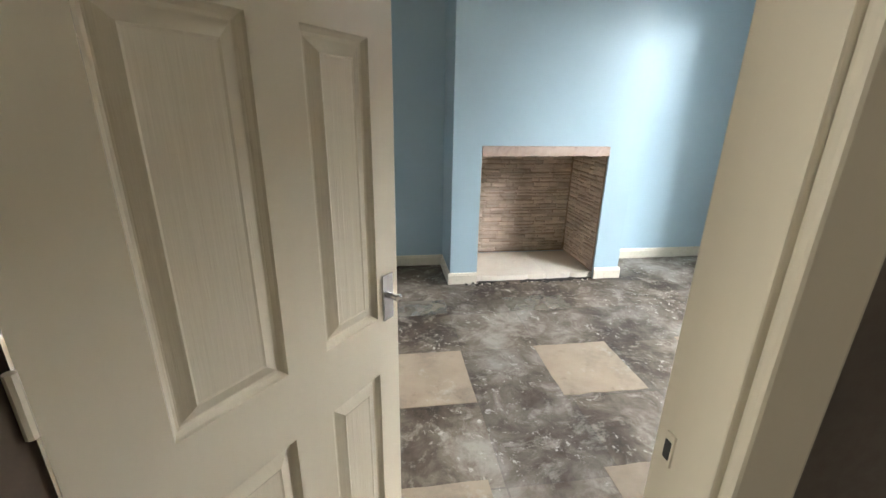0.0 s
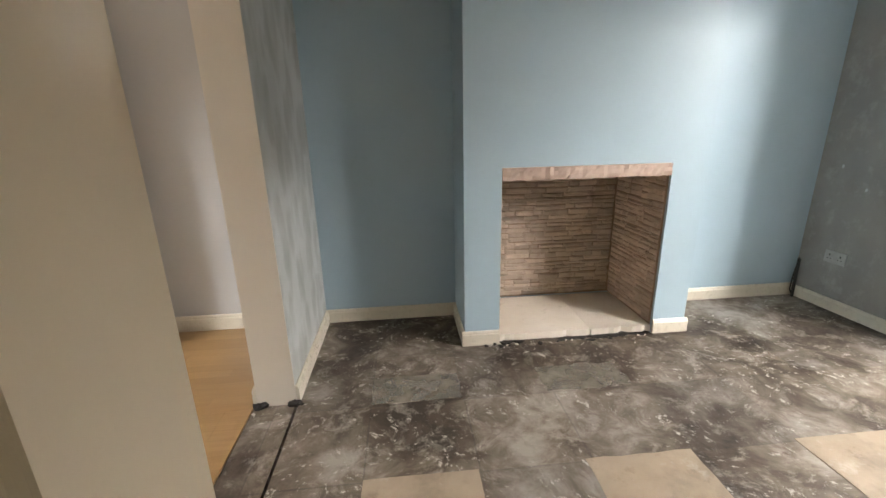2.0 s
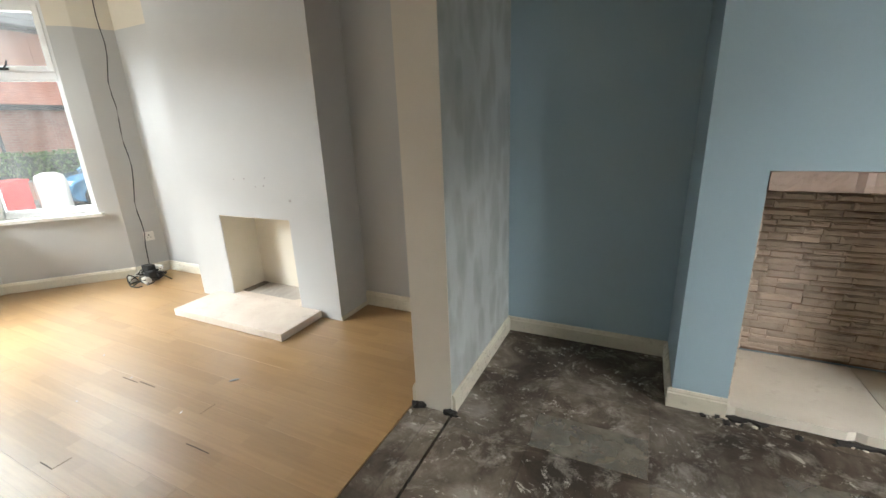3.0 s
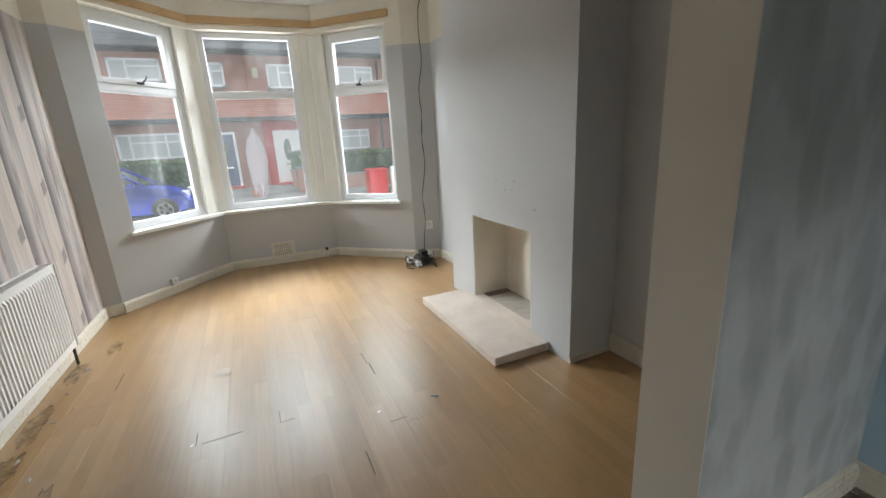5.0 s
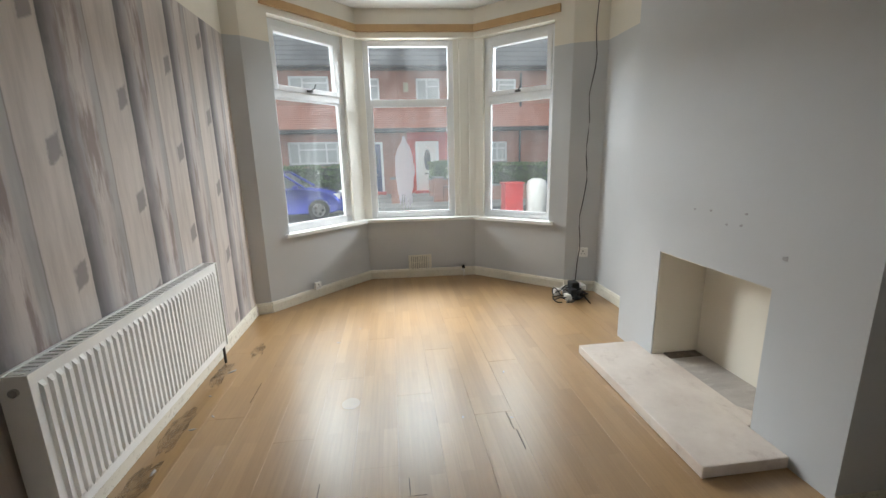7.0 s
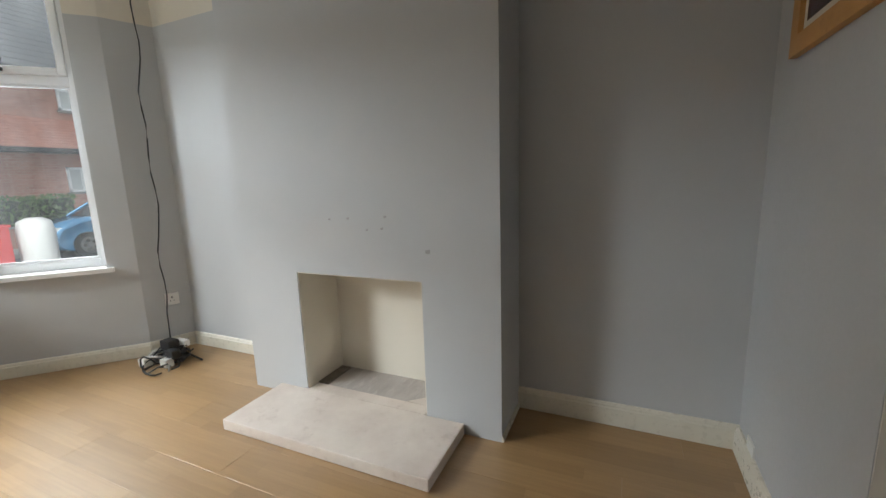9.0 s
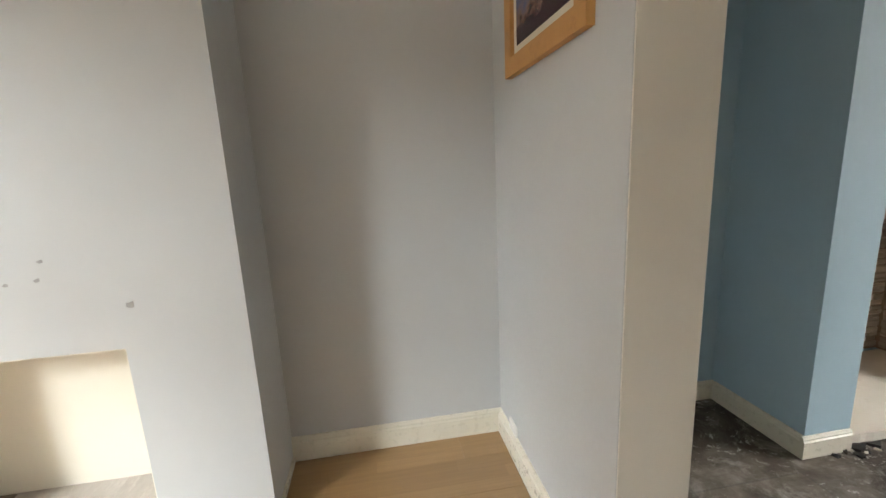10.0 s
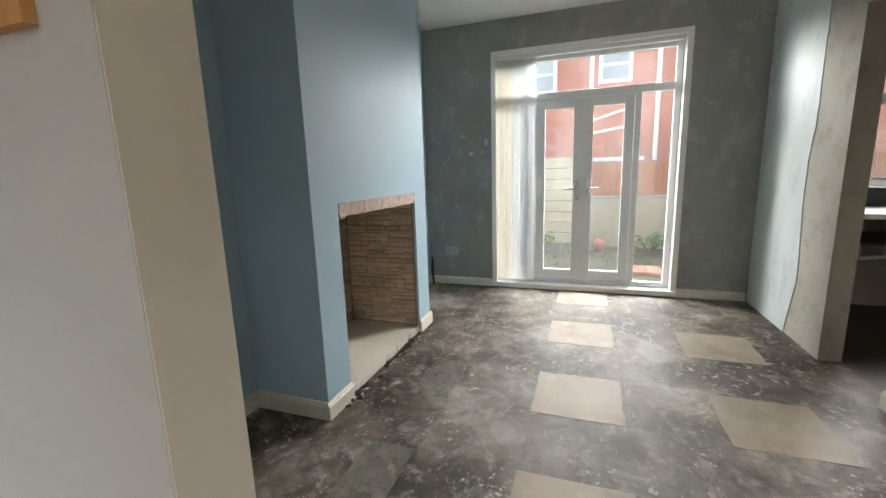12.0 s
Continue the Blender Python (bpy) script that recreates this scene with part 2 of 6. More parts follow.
def screed():
    """Old adhesive-stained floor: brown-black bitumen, grey cement bloom, white paint spatter."""
    m, n, l, b = material("bitumen_stained_screed")
    v = position(n, l)
    warp = n.new("ShaderNodeVectorMath")
    warp.operation = "ADD"
    nz = n.new("ShaderNodeTexNoise")
    nz.inputs["Scale"].default_value = 3.0
    l.new(v, nz.inputs["Vector"])
    l.new(v, warp.inputs[0])
    sc = n.new("ShaderNodeVectorMath")
    sc.operation = "SCALE"
    sc.inputs["Scale"].default_value = 0.25
    l.new(nz.outputs["Color"], sc.inputs[0])
    l.new(sc.outputs[0], warp.inputs[1])
    w = warp.outputs[0]
    a = tex_noise(n, l, w, 2.2, 10, 0.66)
    col = ramp(n, l, a, [(0.37, (0.036, 0.026, 0.019)), (0.46, (0.090, 0.069, 0.051)), (0.54, (0.175, 0.148, 0.12)), (0.64, (0.34, 0.315, 0.28))])
    c = tex_noise(n, l, w, 8.0, 10, 0.74)
    col = mix(n, l, ramp(n, l, c, [(0.52, grey(0)), (0.66, grey(0.8))]), col, (0.38, 0.355, 0.32))
    fleck = tex_noise(n, l, w, 26, 9, 0.72)
    spat = tex_noise(n, l, v, 2.7, 3, 0.5)
    dots = calc(n, l, "MULTIPLY", ramp(n, l, fleck, [(0.575, grey(0)), (0.635, grey(0.9))]), ramp(n, l, spat, [(0.42, grey(0)), (0.55, grey(0.9))]))
    col = mix(n, l, dots, col, (0.66, 0.635, 0.59))
    smear = tex_noise(n, l, position(n, l, (3, 14, 1), (1, 4, 0)), 1.5, 8, 0.7)
    col = mix(n, l, ramp(n, l, smear, [(0.64, grey(0)), (0.74, grey(0.55))]), col, (0.45, 0.43, 0.40))
    # ghosts of the lifted tiles
    br = n.new("ShaderNodeTexBrick")
    br.offset = 0.0
    br.inputs["Color1"].default_value = (0.8, 0.8, 0.8, 1)
    br.inputs["Color2"].default_value = (1.15, 1.13, 1.08, 1)
    br.inputs["Mortar"].default_value = (0.75, 0.75, 0.75, 1)
    br.inputs["Scale"].default_value = 1.0
    br.inputs["Mortar Size"].default_value = 0.004
    br.inputs["Brick Width"].default_value = 0.4635
    br.inputs["Row Height"].default_value = 0.457
    l.new(position(n, l, (1, 1, 1), (-0.424 + 0.4635 * 4, -2.57 + 0.457 * 8, 0)), br.inputs["Vector"])
    col = mix(n, l, 0.8, col, br.outputs["Color"], "MULTIPLY")
    l.new(col, b.inputs["Base Color"])
    l.new(ramp(n, l, c, [(0.35, grey(0.50)), (0.65, grey(0.70))]), b.inputs["Roughness"])
    bump(n, l, b, c, 0.3, 0.006)
    return m


M_SCREED = screed()


def tile_mat(name, c1, c2, stain, low=0.85, high=1.05, trodden=0.0):
    m, n, l, b = material(name)
    v = position(n, l)
    info = n.new("ShaderNodeObjectInfo")
    a = tex_noise(n, l, v, 5, 8, 0.65)
    col = ramp(n, l, a, [(0.3, c1), (0.7, c2)])
    s = tex_noise(n, l, position(n, l, (1, 1, 1), (3, 8, 0)), 9, 9, 0.72)
    col = mix(n, l, ramp(n, l, s, [(0.57, grey(0)), (0.68, grey(0.6))]), col, stain)
    col = mix(n, l, 1.0, col, ramp(n, l, info.outputs["Random"], [(0, grey(low)), (1, grey(high))]), "MULTIPLY")
    if trodden:
        d = tex_noise(n, l, position(n, l, (1, 1, 1), (1, 2, 0)), 3.4, 9, 0.68)
        col = mix(n, l, ramp(n, l, d, [(0.50, grey(0)), (0.66, grey(trodden))]), col, (0.17, 0.145, 0.115))
        pale = tex_noise(n, l, position(n, l, (1, 1, 1), (6, 1, 0)), 5.0, 8, 0.68)
        col = mix(n, l, ramp(n, l, pale, [(0.58, grey(0)), (0.68, grey(trodden))]), col, (0.56, 0.52, 0.46))
    l.new(col, b.inputs["Base Color"])
    b.inputs["Roughness"].default_value = 0.55
    bump(n, l, b, s, 0.12, 0.004)
    return m


M_TILE = tile_mat("tan_vinyl_tile", (0.34, 0.27, 0.195), (0.44, 0.36, 0.265), (0.22, 0.165, 0.115), 0.85, 1.05, 0.55)
M_STONE = tile_mat("cream_hearth_stone", (0.70, 0.65, 0.56), (0.79, 0.745, 0.66), (0.58, 0.52, 0.43))
M_SLIP = tile_mat("pinkish_split_stone", (0.45, 0.36, 0.285), (0.65, 0.545, 0.45), (0.30, 0.205, 0.155), 0.75, 1.12)
M_MORTAR = plain("brown_mortar", (0.34, 0.25, 0.19), 0.9, 0, 0.75, 30, 0.3)
M_MARBLE = tile_mat("cream_pink_marble", (0.62, 0.53, 0.46), (0.74, 0.66, 0.58), (0.50, 0.40, 0.34))
M_ASH = plaster("grey_fire_base", (0.36, 0.32, 0.285), (0.48, 0.44, 0.40), (0.66, 0.62, 0.57), 0.75, (3, 0.8, 1))
M_PINE = tile_mat("raw_pine", (0.42, 0.26, 0.11), (0.52, 0.34, 0.16), (0.33, 0.2, 0.08))
M_OAKFRAME = tile_mat("honey_oak", (0.46, 0.23, 0.065), (0.56, 0.30, 0.10), (0.38, 0.18, 0.05))


def glass():
    m, n, l, b = material("window_glass")
    out = n["Material Output"]
    tr, gl, mx = n.new("ShaderNodeBsdfTransparent"), n.new("ShaderNodeBsdfGlossy"), n.new("ShaderNodeMixShader")
    tr.inputs["Color"].default_value = (0.96, 0.98, 0.97, 1)
    gl.inputs["Roughness"].default_value = 0.03
    mx.inputs["Fac"].default_value = 0.05
    l.new(tr.outputs[0], mx.inputs[1])
    l.new(gl.outputs[0], mx.inputs[2])
    # patchy white haze over the outside view, mixed into the pane itself
    df, m2 = n.new("ShaderNodeBsdfTranslucent"), n.new("ShaderNodeMixShader")
    df.inputs["Color"].default_value = (0.8, 0.82, 0.82, 1)
    haze = tex_noise(n, l, position(n, l, (2.2, 2.2, 1.1)), 1.5, 5, 0.6)
    l.new(ramp(n, l, haze, [(0.35, grey(0.007)), (0.72, grey(0.03))]), m2.inputs["Fac"])
    l.new(mx.outputs[0], m2.inputs[1])
    l.new(df.outputs[0], m2.inputs[2])
    l.new(m2.outputs[0], out.inputs["Surface"])
    return m


M_GLASS = glass()

# ---- mesh helpers ----


def link(name, bm, mat, parent=None, label="", smooth=False):
    me = bpy.data.meshes.new(name)
    bmesh.ops.recalc_face_normals(bm, faces=bm.faces)
    bm.to_mesh(me)
    bm.free()
    for mm in mat if isinstance(mat, (list, tuple)) else [mat]:
        me.materials.append(mm)
    if smooth:
        for p in me.polygons:
            p.use_smooth = True
    ob = new(name, me)
    ob.parent = parent
    if label:
        tagged(ob, label)
    return ob


part = link


def base(name, matrix, label, category, group="", kind=""):
    ob = new(name)
    ob.empty_display_size = 0.1
    ob.matrix_world = matrix
    return tagged(ob, label, category, group, kind)


def add_box(bm, x0, x1, y0, y1, z0, z1, bevel=0.0, mat=0):
    b2 = bmesh.new() if bevel else bm
    vs = [b2.verts.new((x, y, z)) for x in (x0, x1) for y in (y0, y1) for z in (z0, z1)]
    fs = [b2.faces.new([vs[i] for i in q]) for q in ((0, 1, 3, 2), (4, 6, 7, 5), (0, 4, 5, 1), (2, 3, 7, 6), (0, 2, 6, 4), (1, 5, 7, 3))]
    for f in fs:
        f.material_index = mat
    if bevel:
        bmesh.ops.bevel(b2, geom=list(b2.edges), offset=bevel, segments=2, affect="EDGES", profile=0.6)
        for f in b2.faces:
            f.material_index = mat
        me = bpy.data.meshes.new("tmp")
        b2.to_mesh(me)
        b2.free()
        bm.from_mesh(me)
        bpy.data.meshes.remove(me)
    return bm


def boxes(*rows, bevel=0.0):
    bm = bmesh.new()
    for r in rows:
        add_box(bm, *r[:6], bevel=bevel, mat=r[6] if len(r) > 6 else 0)
    return bm


def add_prism(bm, pts, z0, z1, mat=0):
    lo = [bm.verts.new((x, y, z0)) for x, y in pts]
    hi = [bm.verts.new((x, y, z1)) for x, y in pts]
    fs = [bm.faces.new(lo[::-1]), bm.faces.new(hi)]
    for i in range(len(pts)):
        j = (i + 1) % len(pts)
        fs.append(bm.faces.new((lo[i], lo[j], hi[j], hi[i])))
    for f in fs:
        f.material_index = mat
    return bm


def prism(pts, z0, z1):
    return add_prism(bmesh.new(), pts, z0, z1)


def add_tube(bm, pts, r, seg=8, caps=True):
    pts = [Vector(p) for p in pts]
    rings = []
    for i, p in enumerate(pts):
        d = (pts[min(i + 1, len(pts) - 1)] - pts[max(i - 1, 0)]).normalized()
        q = d.to_track_quat("Z", "Y")
        rr = r[i] if isinstance(r, (list, tuple)) else r
        rings.append([bm.verts.new(p + q @ Vector((rr * math.cos(2 * math.pi * k / seg), rr * math.sin(2 * math.pi * k / seg), 0))) for k in range(seg)])
    for a, b2 in zip(rings, rings[1:]):
        for k in range(seg):
            bm.faces.new((a[k], a[(k + 1) % seg], b2[(k + 1) % seg], b2[k]))
    if caps:
        bm.faces.new(rings[0][::-1])
        bm.faces.new(rings[-1])
    return bm


def tube(pts, r, seg=8):
    return add_tube(bmesh.new(), pts, r, seg)


def blob(radius, jitter, sub=2, squash=(1, 1, 1), seed=0):
    bm = bmesh.new()
    bmesh.ops.create_icosphere(bm, subdivisions=sub, radius=1.0)
    for v in bm.verts:
        k = 1 + jitter * noise.noise(v.co * 2.3 + Vector((seed * 3.1, 0, 0)))
        v.co = Vector((v.co.x * squash[0], v.co.y * squash[1], v.co.z * squash[2])) * radius * k
    return bm


# ---- the plan, in metres ----
SY, SH, SD = 1.40, 1.28, 1.362   # south wall: room face, hall face, face beside the door
NY = 4.465                   # party wall face in the alcoves
EX = 3.63                    # rear wall face
TOP = 2.68                   # ceilings
NIB0, NIB1, NIBY = -0.14, 0.05, 3.557
BAY = [(-3.47, SY), (-3.50, 1.52), (-4.36, 2.32), (-4.31, 3.47), (-3.62, 4.20), (-3.52, NY)]
SILL, HEAD, BAND = 0.62, 2.42, 2.205


def structure(ob, label, category):
    return tagged(ob, label, category, kind="structure")


# floors
structure(link("floor", boxes((NIB1 + 0.01, EX + 0.02, SH, NY + 0.2, -0.15, 0.0)), M_SCREED), "stripped screed floor with bitumen stains and paint spatter", "floor")
structure(link("floor_threshold", boxes((NIB0 - 0.015, NIB1 - 0.005, SY, NIBY, -0.15, -0.004)), M_SCREED), "grey cement strip where a wall was taken out", "floor")
sub = bmesh.new()
add_prism(sub, [(NIB0 - 0.02, SH), (NIB0 - 0.02, NY + 0.2), (-3.7, NY + 0.2), (-3.9, 4.25), (-4.6, 3.55), (-4.6, 2.25), (-3.8, 1.4), (-3.6, SH)], -0.15, -0.012)
structure(link("floor_base", sub, M_ASH), "dark subfloor under the laminate boards", "floor")
structure(link("floor_hall", boxes((-3.7, 1.45, 0.2, SH, -0.15, -0.002), (1.45, 4.2, -1.6, SH, -0.15, -0.002)), plain("dark_lino", (0.05, 0.042, 0.036), 0.5, 0, 0.7, 5)), "dark floor covering of hall and kitchen", "floor")

# ceilings
cl = boxes((NIB1, EX + 0.3, SH, NY + 0.2, TOP, TOP + 0.12))
structure(link("ceiling_rear", cl, M_CEIL), "flat white ceiling of the rear room", "ceiling")
cl = bmesh.new()
add_prism(cl, [(NIB1, SH), (NIB1, NY + 0.2), (-3.7, NY + 0.2), (-4.0, 4.4), (-4.75, 3.6), (-4.8, 2.15), (-3.9, 1.3), (-3.6, SH)], TOP + 0.002, TOP + 0.12)
structure(link("ceiling_front", cl, M_CEIL), "flat cream-white ceiling of the front room and bay", "ceiling")
structure(link("ceiling_hall", boxes((-3.8, 4.2, -1.7, SH, 2.5, 2.6)), M_CEIL), "white ceiling of hall and kitchen", "ceiling")

# south wall with the door opening and the kitchen opening
DX0, DX1, DH = 0.02, 0.794, 2.0
KX0, KX1, KH = 1.85, 2.395, 2.06
structure(link("wall_south_front", boxes((-3.75, -0.06, SH, SY, -0.05, BAND, 0), (-3.75, -0.06, SH, SY, BAND, TOP, 1)), [M_PAPER, M_CREAM]), "wall papered with a grey distressed plank print, cream above", "wall")
structure(link("wall_south_rear", boxes((-0.06, DX0 - 0.03, SH, SD, -0.05, TOP), (DX1 + 0.03, KX0, SH, SD, -0.05, TOP), (DX0 - 0.03, DX1 + 0.03, SH, SD, DH + 0.03, TOP), (KX0, KX1, SH, SY, KH, TOP)), M_BEIGE),
          "plain painted wall beside the room door", "wall")
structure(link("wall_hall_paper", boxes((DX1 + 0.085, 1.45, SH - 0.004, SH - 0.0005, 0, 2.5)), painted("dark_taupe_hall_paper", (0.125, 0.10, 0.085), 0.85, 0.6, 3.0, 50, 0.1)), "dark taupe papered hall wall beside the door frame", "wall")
structure(link("wall_south_bare", boxes((KX1, 2.80, SH, SY, -0.05, TOP)), M_BARE), "stripped beige plaster beside the kitchen opening", "wall")
torn = bmesh.new()


def torn_x(z):
    step = 0.045 * min(1.0, max(0.0, (1.46 - z) / 0.22)) if z > 0.95 else 0.045 * max(0.0, (z - 0.5) / 0.45)
    return 2.775 + step + 0.11 * max(0.0, 1 - z / 0.4) + 0.012 * noise.noise(Vector((0, 0, z * 9)))


edge = [(torn_x(i * TOP / 60), i * TOP / 60) for i in range(61)]
pts = [(x, z) for x, z in edge] + [(EX, TOP), (EX, 0.0)]
lo = [torn.verts.new((x, SY, z)) for x, z in pts]
hi = [torn.verts.new((x, SY + 0.005, z)) for x, z in pts]
torn.faces.new(lo), torn.faces.new(hi[::-1])
for i in range(len(pts)):
    torn.faces.new((lo[i], hi[i], hi[(i + 1) % len(pts)], lo[(i + 1) % len(pts)]))
structure(link("wall_south_skim", boxes((2.80, EX + 0.3, SH, SY - 0.001, -0.05, TOP)), M_BARE), "plaster wall under torn paint in the rear corner", "wall")
structure(link("wall_south_paint", torn, M_TORN), "pale blue-white paint with a torn ragged edge", "wall")

# party wall with the two chimney breasts
RB = (0.97, 2.412, 4.01)     # rear breast: x, x, front y
RF = (1.187, 2.195, 0.05, 1.09, 4.62)
FB = (-2.55, -1.07, 4.145)
FF = (-2.165, -1.437, 0.0, 0.707, 4.45)


def breast(b, f, back):
    """A chimney breast b with its fire opening f cut through, one solid."""
    pts = [(b[0], -0.03), (b[0], TOP), (b[1], TOP), (b[1], -0.03), (f[1], -0.03), (f[1], f[3]), (f[0], f[3]), (f[0], -0.03)]
    bm = prism(pts, -back, -b[2])
    bm.transform(Matrix.Rotation(radians(90), 4, "X"))
    return bm


structure(link("wall_north_rear", boxes((NIB1, RB[0] + 0.05, NY, NY + 0.3, -0.05, TOP), (RB[1] - 0.05, EX + 0.3, NY, NY + 0.3, -0.05, TOP), (RB[0] + 0.05, RB[1] - 0.05, 4.64, NY + 0.3, -0.05, TOP)), M_BLUE),
          "pale blue painted party wall in the alcoves", "wall")
structure(link("chimney_breast_rear", breast(RB, RF, 4.66), M_BLUE),
          "pale blue chimney breast with an open square fireplace", "chimney breast")
structure(link("wall_north_front", boxes((FB[1] - 0.05, NIB1 - 0.05, NY, NY + 0.3, -0.05, TOP, 0), (-3.7, FB[0] + 0.05, NY, NY + 0.3, -0.05, BAND, 0), (-3.7, FB[0] + 0.05, NY, NY + 0.3, BAND, TOP, 1), (FB[0] + 0.05, FB[1] - 0.05, 4.50, NY + 0.3, -0.05, TOP, 0)), [M_GREY, M_CREAM]),
          "grey painted party wall of the front room alcoves", "wall")
structure(link("chimney_breast_front", breast(FB, FF, 4.52), M_GREY),
          "grey painted chimney breast with a small open fireplace", "chimney breast")

# the stub of wall left between the rooms
structure(link("wall_nib", boxes((NIB0, NIB1 - 0.02, NIBY + 0.004, NY, -0.05, TOP)), M_GREY), "grey stub wall left between the two rooms", "wall")
structure(link("wall_nib_end", boxes((NIB0 + 0.002, NIB1, NIBY, NIBY + 0.004, -0.03, TOP)), M_NIBEND), "beige painted end of the stub wall", "wall")
structure(link("wall_nib_skim", boxes((NIB1 - 0.02, NIB1, NIBY + 0.004, NY, -0.03, TOP)), M_SKIM), "patchy blue-grey skim on the stub wall", "wall")

# rear wall with the french-door opening
FY0, FY1, FH = 2.005, 3.71, 2.36
structure(link("wall_east", boxes((EX, EX + 0.28, SY, FY0, -0.05, TOP), (EX, EX + 0.28, FY1, NY, -0.05, TOP), (EX, EX + 0.28, FY0, FY1, FH, TOP), (EX, EX + 0.28, FY0, FY1, -0.2, 0.02)), M_PLASTER), "bare grey plaster rear wall round the french doors", "wall")

# bay and front wall


def out_dir(a, b):
    """Away from the room, for a line that runs from the south to the north of the front wall."""
    t = (Vector(b) - Vector(a)).normalized()
    return Vector((-t.y, t.x))


def bay_slab(bm, pts, depth, z0, z1, mat=0):
    """A mitred wall behind the chain pts."""
    outer = []
    for i, p in enumerate(pts):
        dirs = []
        if i > 0:
            dirs.append(out_dir(pts[i - 1], p))
        if i < len(pts) - 1:
            dirs.append(out_dir(p, pts[i + 1]))
        d = sum(dirs, Vector((0, 0))).normalized()
        outer.append(Vector(p) + d * depth / max(d.dot(dirs[0]), 0.3))
    for i in range(len(pts) - 1):
        add_prism(bm, [tuple(pts[i]), tuple(pts[i + 1]), tuple(outer[i + 1]), tuple(outer[i])], z0, z1, mat)


def along(a, b, d):
    t = (Vector(b) - Vector(a)).normalized()
    return tuple(Vector(a) + t * d)


LB, RBY = along(BAY[1], BAY[2], 0.24), along(BAY[4], BAY[3], 0.17)
bw = bmesh.new()
bay_slab(bw, BAY, 0.22, -0.05, SILL, 0)
bay_slab(bw, [BAY[0], BAY[1], LB], 0.22, SILL, BAND, 0)
bay_slab(bw, [RBY, BAY[4], BAY[5]], 0.22, SILL, BAND, 0)
bay_slab(bw, [BAY[0], BAY[1], LB], 0.22, BAND, HEAD, 1)
bay_slab(bw, [RBY, BAY[4], BAY[5]], 0.22, BAND, HEAD, 1)
bay_slab(bw, BAY, 0.22, HEAD, TOP, 1)
bmesh.ops.remove_doubles(bw, verts=list(bw.verts), dist=0.0005)
structure(link("wall_west_bay", bw, [M_GREY, M_CREAM]), "grey front wall with a three-sided bay, cream above", "wall")

# hall and kitchen shells
structure(link("wall_hall", boxes((-3.75, -3.65, 0.2, SH, -0.05, 2.5), (-3.75, 1.55, 0.2, 0.3, -0.05, 2.5), (1.45, 1.55, 0.3, SH, -0.05, 2.5)), M_HALL), "unseen pale hall walls that bounce light onto the door", "wall")
structure(link("wall_kitchen", boxes((1.55, 4.2, -1.7, -1.6, -0.05, 2.5), (3.75, 4.0, -1.6, -0.5, -0.05, 2.5), (3.75, 4.0, -0.5, SH, -0.05, 1.01), (3.75, 4.0, -0.5, SH, 2.05, 2.5), (3.75, 4.0, 0.79, SH, 1.01, 2.05), (1.5, 1.55, -1.7, 0.2, -0.05, 2.5)), M_BARE),
          "unplastered kitchen walls with a window", "wall")

# ---- skirting ----


def skirting(name, a, b, h=0.095, t=0.018, label="cream gloss skirting board with chipped paint", flip=False):
    """A moulded board along the line a-b; the room lies to the left of a-b, or to the right when flipped."""
    a, b = Vector(a), Vector(b)
    d = (b - a).normalized()
    nrm = Vector((-d.y, d.x)) * (-1 if flip else 1)
    prof = [(0, 0.002), (t, 0.002), (t, h * 0.78), (t * 0.75, h * 0.84), (t * 0.75, h * 0.9), (t * 0.4, h), (0, h)]
    bm = bmesh.new()
    n_ = max(2, int((b - a).length / 0.25))
    rings = []
    for i in range(n_ + 1):
        p = a + (b - a) * i / n_
        wob = 0.0025 * noise.noise(Vector((p.x * 3, p.y * 3, 1)))
        rings.append([bm.verts.new((p.x + nrm.x * (u + (wob if u else 0)), p.y + nrm.y * (u + (wob if u else 0)), z)) for u, z in prof])
    for r0, r1 in zip(rings, rings[1:]):
        for k in range(len(prof) - 1):
            bm.faces.new((r0[k], r1[k], r1[k + 1], r0[k + 1]))
    bm.faces.new(rings[0]), bm.faces.new(rings[-1][::-1])
    return structure(link(name, bm, M_SKIRT), label, "skirting board")


skirting("baseboard_1", (NIB1, NIBY + 0.006), (NIB1, NY - 0.018), flip=True)
skirting("baseboard_2", (NIB1, NY), (RB[0], NY), flip=True)
skirting("baseboard_3", (RB[0], NY - 0.018), (RB[0], RB[2]), flip=True)
skirting("baseboard_4", (RB[0] - 0.018, RB[2]), (RF[0], RB[2]), flip=True)
skirting("baseboard_5", (RF[1], RB[2]), (RB[1] + 0.018, RB[2]), flip=True)
skirting("baseboard_6", (RB[1], RB[2]), (RB[1], NY), flip=True)
skirting("baseboard_7", (RB[1] + 0.018, NY), (EX, NY), flip=True)
skirting("baseboard_8", (EX, NY - 0.018), (EX, FY1 + 0.03), h=0.085, flip=True)
skirting("baseboard_9", (EX, FY0 - 0.03), (EX, SY + 0.02), h=0.085, flip=True)
skirting("baseboard_10", (NIB0, NY - 0.018), (NIB0, NIBY), h=0.11, flip=True)
skirting("baseboard_11", (FB[1], NY), (NIB0, NY), h=0.11, flip=True)
skirting("baseboard_12", (FB[1], FB[2]), (FB[1], NY - 0.018), h=0.03, t=0.008, label="thin cream strip at the foot of the chimney breast", flip=True)
skirting("baseboard_13", BAY[5], (FB[0], NY), flip=True)
for i in range(5):
    skirting("baseboard_%d" % (14 + i), BAY[i], BAY[i + 1], flip=True)
skirting("baseboard_19", (-3.47, SY), (-0.06, SY))
skirting("baseboard_20", (DX1 + 0.09, SD), (KX0, SD))

